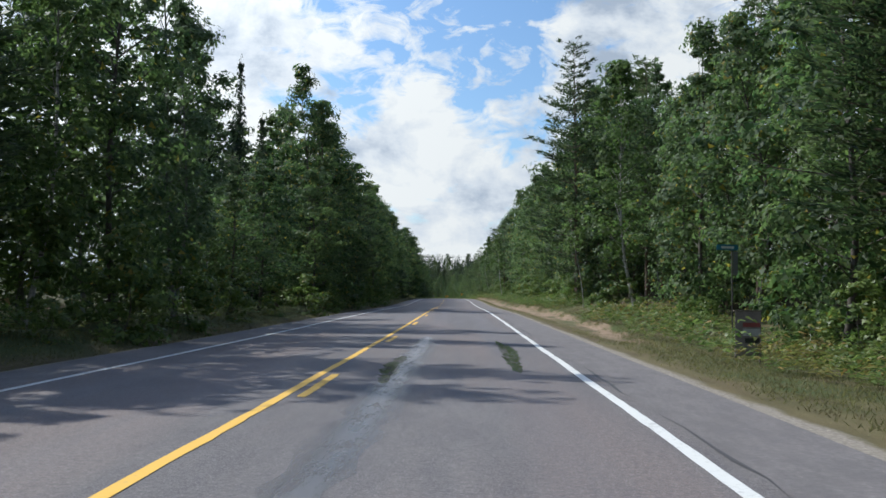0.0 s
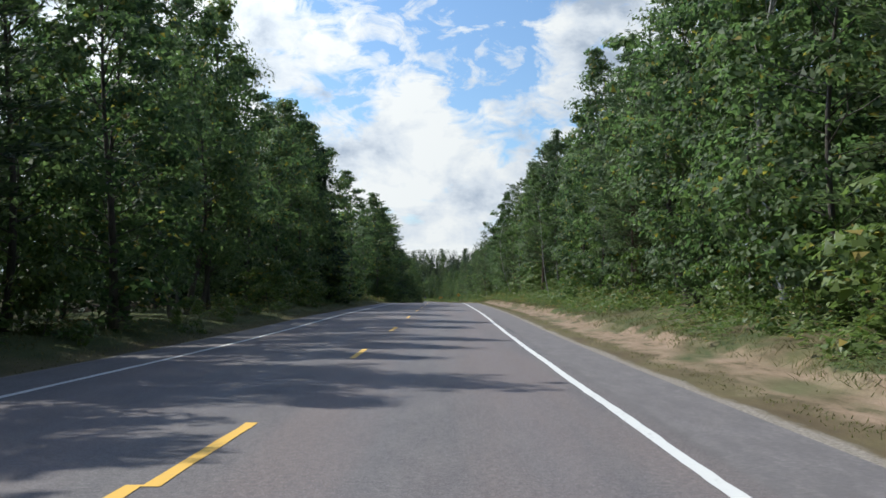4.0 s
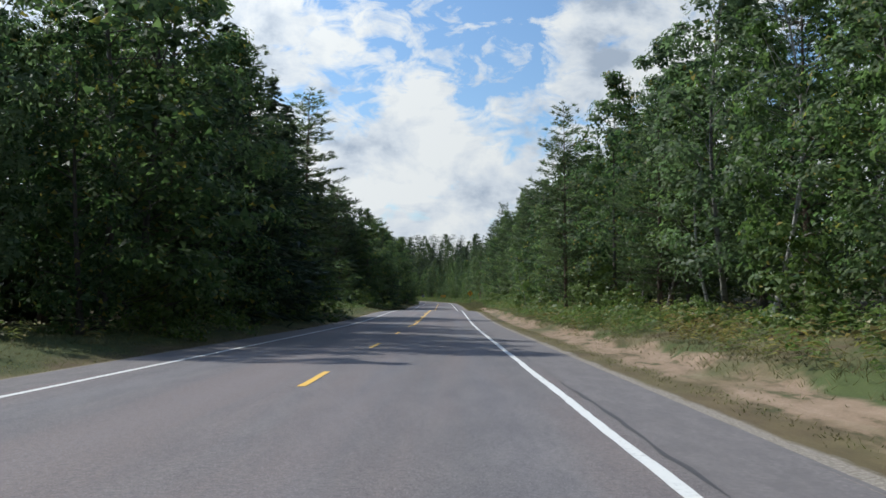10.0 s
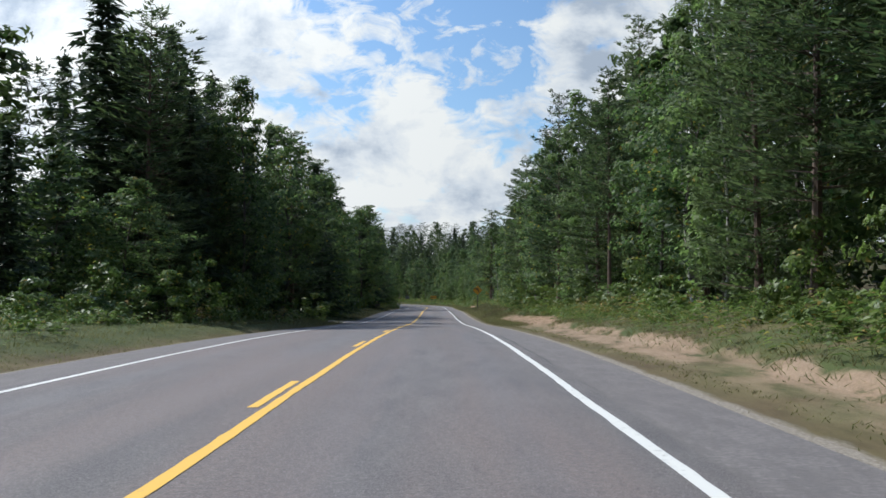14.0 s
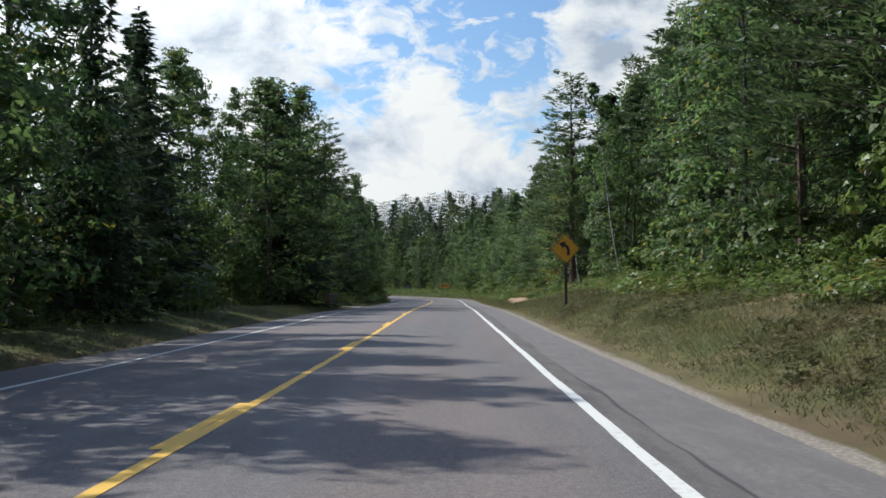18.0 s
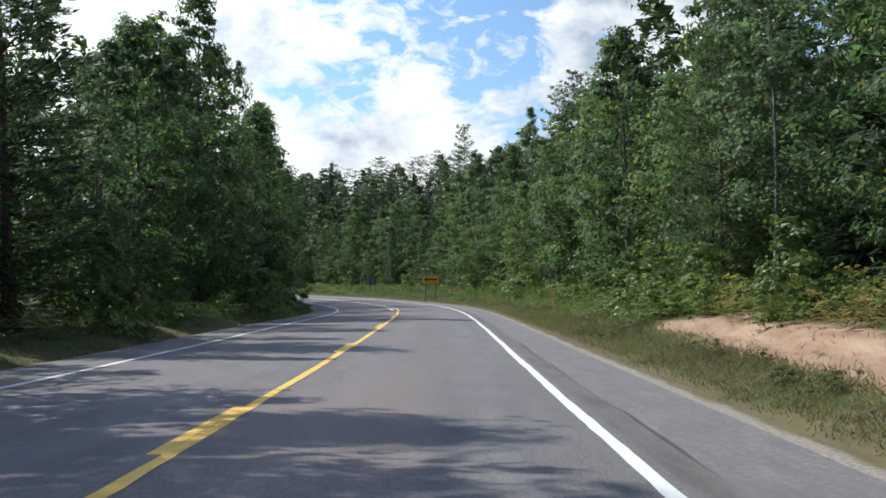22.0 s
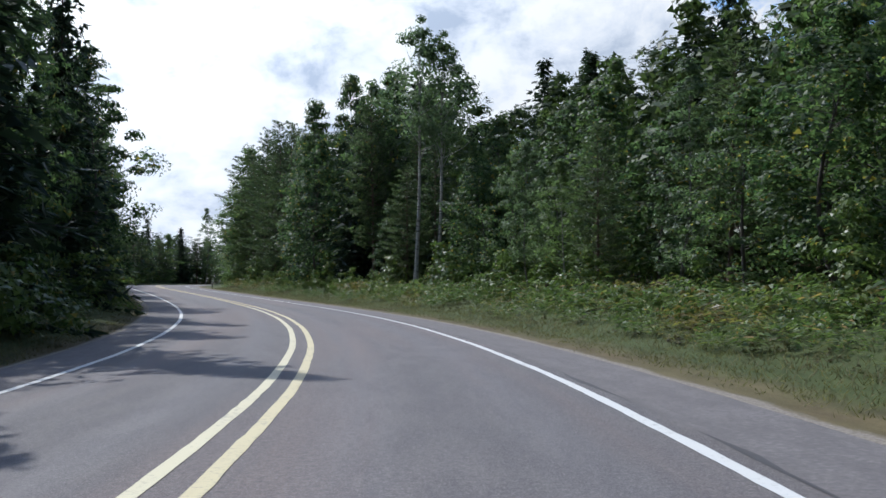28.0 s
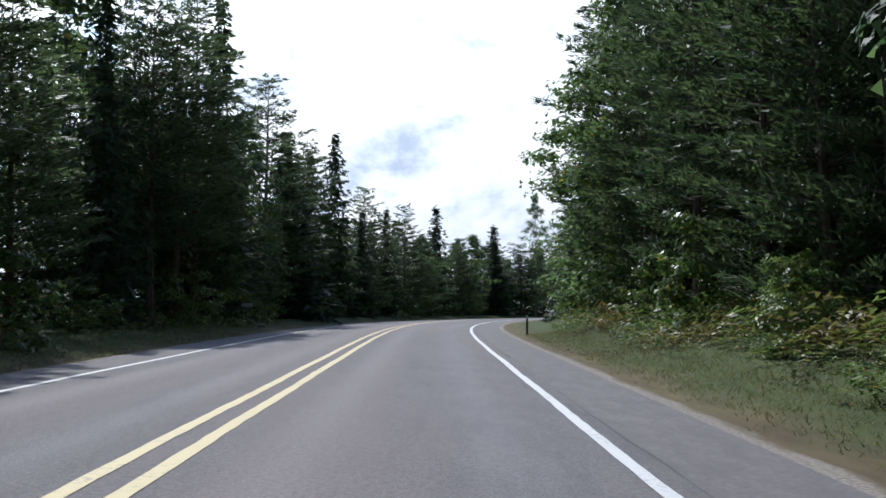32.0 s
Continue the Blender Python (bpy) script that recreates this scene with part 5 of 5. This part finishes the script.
def notice_board():
    root = stand("notice_board", 20.5, 7.5, "weathered upright notice board with a red stripe on two legs", "sign board", 6, 0.7)
    for x in (-0.36, 0.36):
        block("leg", (x - 0.025, 0.0, -0.4), (x + 0.025, 0.05, 0.4), TIMBER, root, "dark timber leg")
    block("board", (-0.38, -0.02, 0.16), (0.38, 0.0, 1.42), BOARD_GREY, root, "grey weathered board")
    block("cap", (-0.41, -0.035, 1.42), (0.41, 0.06, 1.46), TIMBER, root, "dark timber cap")
    for lo, hi, mat in (((-0.16, 0.98), (0.35, 1.10), BOARD_RED), ((-0.16, 0.72), (0.35, 0.93), BOARD_PALE), ((-0.30, 0.80), (-0.22, 0.88), SIGN_BLACK), ((-0.10, 0.52), (0.33, 0.66), SIGN_BLACK)):
        plate("notice", [(lo[0], lo[1]), (hi[0], lo[1]), (hi[0], hi[1]), (lo[0], hi[1])], -0.026, -0.021, mat, root, "painted bar of unreadable lettering")


def mailbox(s, u, label, turn):
    root = stand("mailbox", s, u, label, "mailbox", turn)
    block("post", (-0.05, -0.05, -0.4), (0.05, 0.05, 1.02), TIMBER, root, "square grey timber post")
    block("arm", (-0.05, -0.30, 0.94), (0.05, 0.28, 1.02), TIMBER, root, "timber arm")
    bm = bmesh.new()
    prof = [(-0.085, 0.0), (0.085, 0.0)] + [(0.085 * math.cos(a), 0.12 + 0.085 * math.sin(a)) for a in np.linspace(0, math.pi, 9)]
    f = [bm.verts.new((x, -0.27, 1.022 + z)) for x, z in prof]
    b = [bm.verts.new((x, 0.25, 1.022 + z)) for x, z in prof]
    for i in range(len(prof)):
        bm.faces.new((f[i], f[(i + 1) % len(f)], b[(i + 1) % len(f)], b[i]))
    bm.faces.new(f)
    bm.faces.new(b[::-1])
    bmesh.ops.recalc_face_normals(bm, faces=list(bm.faces))
    body = solid("box", bm, BOX_METAL, root, "galvanised metal box with a round top")
    block("door", (-0.078, -0.282, 1.03), (0.078, -0.272, 1.19), BOX_METAL, body, "metal front door")
    block("flag", (0.088, -0.05, 1.10), (0.094, 0.12, 1.14), BOARD_RED, body, "small faded red flag", 0.001)


def post_box(s, u):
    """A broad weathered box on two posts, with a lid and a front door."""
    root = stand("roadside_box", s, u, "dark weathered box on two posts beside a driveway", "roadside box", 4)
    for x in (-0.30, 0.30):
        block("post", (x - 0.05, -0.05, -0.4), (x + 0.05, 0.05, 0.62), TIMBER, root, "square timber post")
    block("box", (-0.40, -0.26, 0.62), (0.40, 0.26, 1.22), TIMBER, root, "grey boarded box")
    block("lid", (-0.44, -0.30, 1.223), (0.44, 0.29, 1.26), BOX_METAL, root, "flat metal lid")
    block("door", (-0.33, -0.283, 0.68), (0.33, -0.264, 1.16), TIMBER, root, "front door")


def paper_tube():
    root = stand("newspaper_tube", 476, -6.2, "low dark box with two pale plates beside the trees", "newspaper box", -60)
    block("post", (-0.04, 0.0, -0.3), (0.04, 0.08, 0.34), TIMBER, root)
    block("body", (-0.28, -0.12, 0.34), (0.28, 0.22, 0.66), DARK_BOX, root, "dark painted box", 0.015)
    for x in (-0.15, 0.15):
        plate("plate", shifted(rounded(0.19, 0.15, 0.02, 0, 2), x, 0.52), -0.127, -0.121, PALE_BAR, root, "pale plate")
    plate("badge", shifted(rounded(0.10, 0.08, 0.02, 0, 2), 0.05, 0.40), -0.127, -0.121, BLUE_PLATE, root, "small blue plate")


def marker_post(s, u):
    root = stand("marker_post", s, u, "short dark marker post at the verge", "marker post")
    block("post", (-0.05, -0.02, -0.3), (0.05, 0.02, 0.95), DARK_BOX, root, "", 0.008)
    plate("reflector", shifted(rounded(0.07, 0.12, 0.01, 0, 2), 0, 0.82), -0.026, -0.021, PALE_BAR, root, "small pale reflector")


def white_post(s, u):
    root = stand("marker_post", s, u, "thin metal marker post with a white top beside ferns", "marker post", 0, 1.0)
    channel_post("post", root, 0, 0.0, 1.25, 0.03)
    block("top", (-0.045, -0.02, 1.05), (0.045, -0.002, 1.48), PALE_BAR, root, "white reflective top")


def garden_flag(s, u, lift, size, label):
    """A striped flag hanging in folds from a slanted pole."""
    root = stand("flag", s, u, label, "flag", 25, 1.0)
    bm = bmesh.new()
    bmesh.ops.create_cone(bm, segments=8, radius1=0.02, radius2=0.015, depth=lift + 0.5 * size + 0.3, cap_ends=True, matrix=Matrix.Translation((0, 0, (lift + 0.5 * size - 0.3) / 2)))
    solid("pole", bm, POST_STEEL, root, "thin grey pole")

    def cloth(x0, x1, z0, z1, mat, text):
        soup, n = Soup(), 9
        xs = np.linspace(x0, x1, n) * size
        fold = 0.07 * size * np.sin(xs / size * 7)
        drop = -0.45 * xs
        for y in (0.0, 0.006):
            v = np.concatenate([np.column_stack([xs, fold + y, lift + z0 * size + drop]), np.column_stack([xs, fold + y, lift + z1 * size + drop])])
            k = np.arange(n - 1)
            soup.put(v, np.stack([k, k + 1, k + 1 + n, k + n], 1))
        part("stripe" if mat is not FLAG_BLUE else "corner", soup.mesh("cloth", mat, True), root, text)
    for i in range(7):
        cloth(0.45 if i >= 4 else 0.02, 1.0, i / 12 - 0.3, (i + 1) / 12 - 0.3, FLAG_RED if i % 2 == 0 else PALE_BAR, "")
    for i in range(4):
        cloth(0.02, 0.45, i / 12 + 4 / 12 - 0.62, (i + 1) / 12 + 4 / 12 - 0.62, FLAG_RED if i % 2 else PALE_BAR, "")
    cloth(0.02, 0.45, 4 / 12 - 0.28, 7 / 12 - 0.28, FLAG_BLUE, "dark blue corner")


FLAG_RED = plain("flag_red", (0.34, 0.035, 0.045), 0.8)
FLAG_BLUE = plain("flag_blue", (0.03, 0.045, 0.13), 0.8)
turn_sign()
white_post(203.2, 8.0)
white_post(434.8, 10.6)
garden_flag(185, -11.6, 2.6, 1.0, "striped red and white flag hanging over a garden")
garden_flag(411.6, -6.9, 1.2, 0.5, "small red and white flag beside a mailbox")
arrow_board()
street_sign()
notice_board()
sign_back("road_sign", 529, 7.4, 1.25, 1.0, 1.85, (-0.15, 0.52), "large grey back of a road sign on two posts", 0)
sign_back("road_sign", 602, -6.4, 0.86, 0.86, 2.85, (0.0,), "grey back of a diamond road sign on one post", 0, True)
sign_back("road_sign", 383, -7.4, 1.15, 0.9, 1.25, (-0.35, 0.35), "low grey back of a road sign among leaves", 0)
post_box(426.6, -7.3)
mailbox(646, -6.4, "small pale mailbox on a timber post before dark trees", 90)
paper_tube()
marker_post(640, 5.5)

# ---- driveways of pale gravel, and wet streaks in the wheel tracks ----
GRAVEL = plain("pale_gravel", (0.36, 0.32, 0.265), 0.95, 0.0, 0.35, 25.0)


def make_wet(name, low, high, cover, colours, soft_at=None):
    """A thin film of water that breaks up over the stones."""
    m, t, b, out = material(name)
    uv = road_uv(t)
    n = t.noise(t.scaled(uv, (2.2, 0.5, 1.0)), 2.0, 5.0, 0.7)
    t.wire(t.ramp(n, [(0.35, colours[0]), (0.65, colours[1])]), b.inputs["Base Color"])
    t.put(b.inputs["Roughness"], t.span(n, 0.35, 0.65, low, high))
    gap, mix = t.add("BsdfTransparent"), t.add("MixShader")
    film = t.span(t.noise(t.scaled(uv, (3.0, 0.45, 1.0)), 2.6, 6.0, 0.75), cover, cover + 0.16)
    if soft_at is not None:
        sep = t.add("SeparateXYZ")
        t.wire(uv, sep.inputs[0])
        film = t.math("MULTIPLY", film, t.span(t.math("ABSOLUTE", t.math("SUBTRACT", sep.outputs[0], soft_at)), 0.04, 0.34, 0.75, 0.0))
    t.put(mix.inputs[0], film)
    t.wire(gap.outputs[0], mix.inputs[1])
    t.wire(b.outputs[0], mix.inputs[2])
    t.wire(mix.outputs[0], out.inputs[0])
    return m


WET, PUDDLE = make_wet("wet_asphalt", 0.24, 0.36, 0.34, ((0.105, 0.102, 0.108), (0.140, 0.134, 0.136)), 0.93), make_wet("puddle", 0.04, 0.10, 0.36, ((0.026, 0.026, 0.028), (0.050, 0.048, 0.048)))
CRACK_SEAL = plain("crack_sealant", (0.040, 0.037, 0.037), 0.8)


def driveway(s0, s1, u0, u1, label):
    n = 9
    s = np.linspace(s0, s1, n)
    us = np.linspace(u0, u1, 8)
    mid = (s0 + s1) / 2
    ss = mid + (s[:, None] - mid) * np.interp(np.abs(us), [abs(u0), abs(u0) + 3, abs(u1)], [1.35, 1.0, 0.9])[None]
    p = at(ss, np.broadcast_to(us, ss.shape), 0.02)
    p[..., 2] = np.maximum(p[..., 2], at(ss, np.full(ss.shape, u0), 0.01)[..., 2] - 0.02)
    uv = np.stack([np.broadcast_to(us, ss.shape), ss], -1)
    tagged(new("driveway", mesh_of("driveway", p.reshape(-1, 3), grid(n, 8), GRAVEL, uv.reshape(-1, 2), True)), label, "driveway", kind="structure")


driveway(184, 189, -4.7, -11.5, "pale gravel driveway leaving the road")
driveway(343, 348.5, -4.7, -12, "pale gravel driveway leaving the road")
driveway(418.6, 425.4, -4.7, -13, "pale gravel driveway leaving the road")


def streak(name, s0, s1, u, width, seed, mat, label, lift=0.003):
    """A thin ragged patch lying on the road along a wheel track."""
    r = np.random.default_rng(seed)
    n = 40
    s = np.linspace(s0, s1, n)
    k = np.sin(np.linspace(0, math.pi, n)) ** 0.5
    a = u - width / 2 * k * r.uniform(0.4, 1.2, n) + 0.05 * np.sin(s * 0.7)
    b = u + width / 2 * k * r.uniform(0.4, 1.2, n) + 0.05 * np.sin(s * 0.7)
    uu = np.stack([a, b], 1)
    p = at(np.repeat(s[:, None], 2, 1), uu, lift)
    tagged(new(name, mesh_of(name, p.reshape(-1, 3), grid(n, 2), mat, np.stack([uu, np.repeat(s[:, None], 2, 1)], -1).reshape(-1, 2))), label, "road surface", kind="structure")


streak("wet_patch", 4.0, 26.0, 0.93, 0.9, 1, WET, "thin wet streak in the wheel track")
streak("wet_patch", 12.4, 18.0, 0.78, 0.30, 2, PUDDLE, "small dark puddle in the wheel track", 0.004)
streak("wet_patch", 14.6, 24.5, 2.66, 0.36, 3, PUDDLE, "dark wet patch in the wheel track")
for i, (s0, s1) in enumerate(((-20, 20), (28, 46), (56, 83), (105, 133), (140, 184), (196, 217), (246, 272), (280, 318), (330, 394), (402, 470), (522, 568), (575, 640))):
    n = int((s1 - s0) / 0.6)
    s = np.linspace(s0, s1, n)
    r = np.random.default_rng(50 + i)
    c = np.interp(s, [320, 345, 490, 520], [3.69, 3.78, 3.78, 3.69]) + 0.02 * np.sin(s * 0.9) + r.normal(size=n) * 0.012
    w = np.clip(wave(s, 0 * s, 1.4, 60 + i) * 0.05 + 0.012, 0.0, 0.04) * r.uniform(0.4, 1.3, n)
    uu = np.stack([c - w, c + w], 1)
    me = mesh_of("crack", at(np.repeat(s[:, None], 2, 1), uu, 0.003).reshape(-1, 3), grid(n, 2), CRACK_SEAL)
    tagged(new("crack", me), "dark ragged crack along the shoulder joint", "crack", kind="structure")
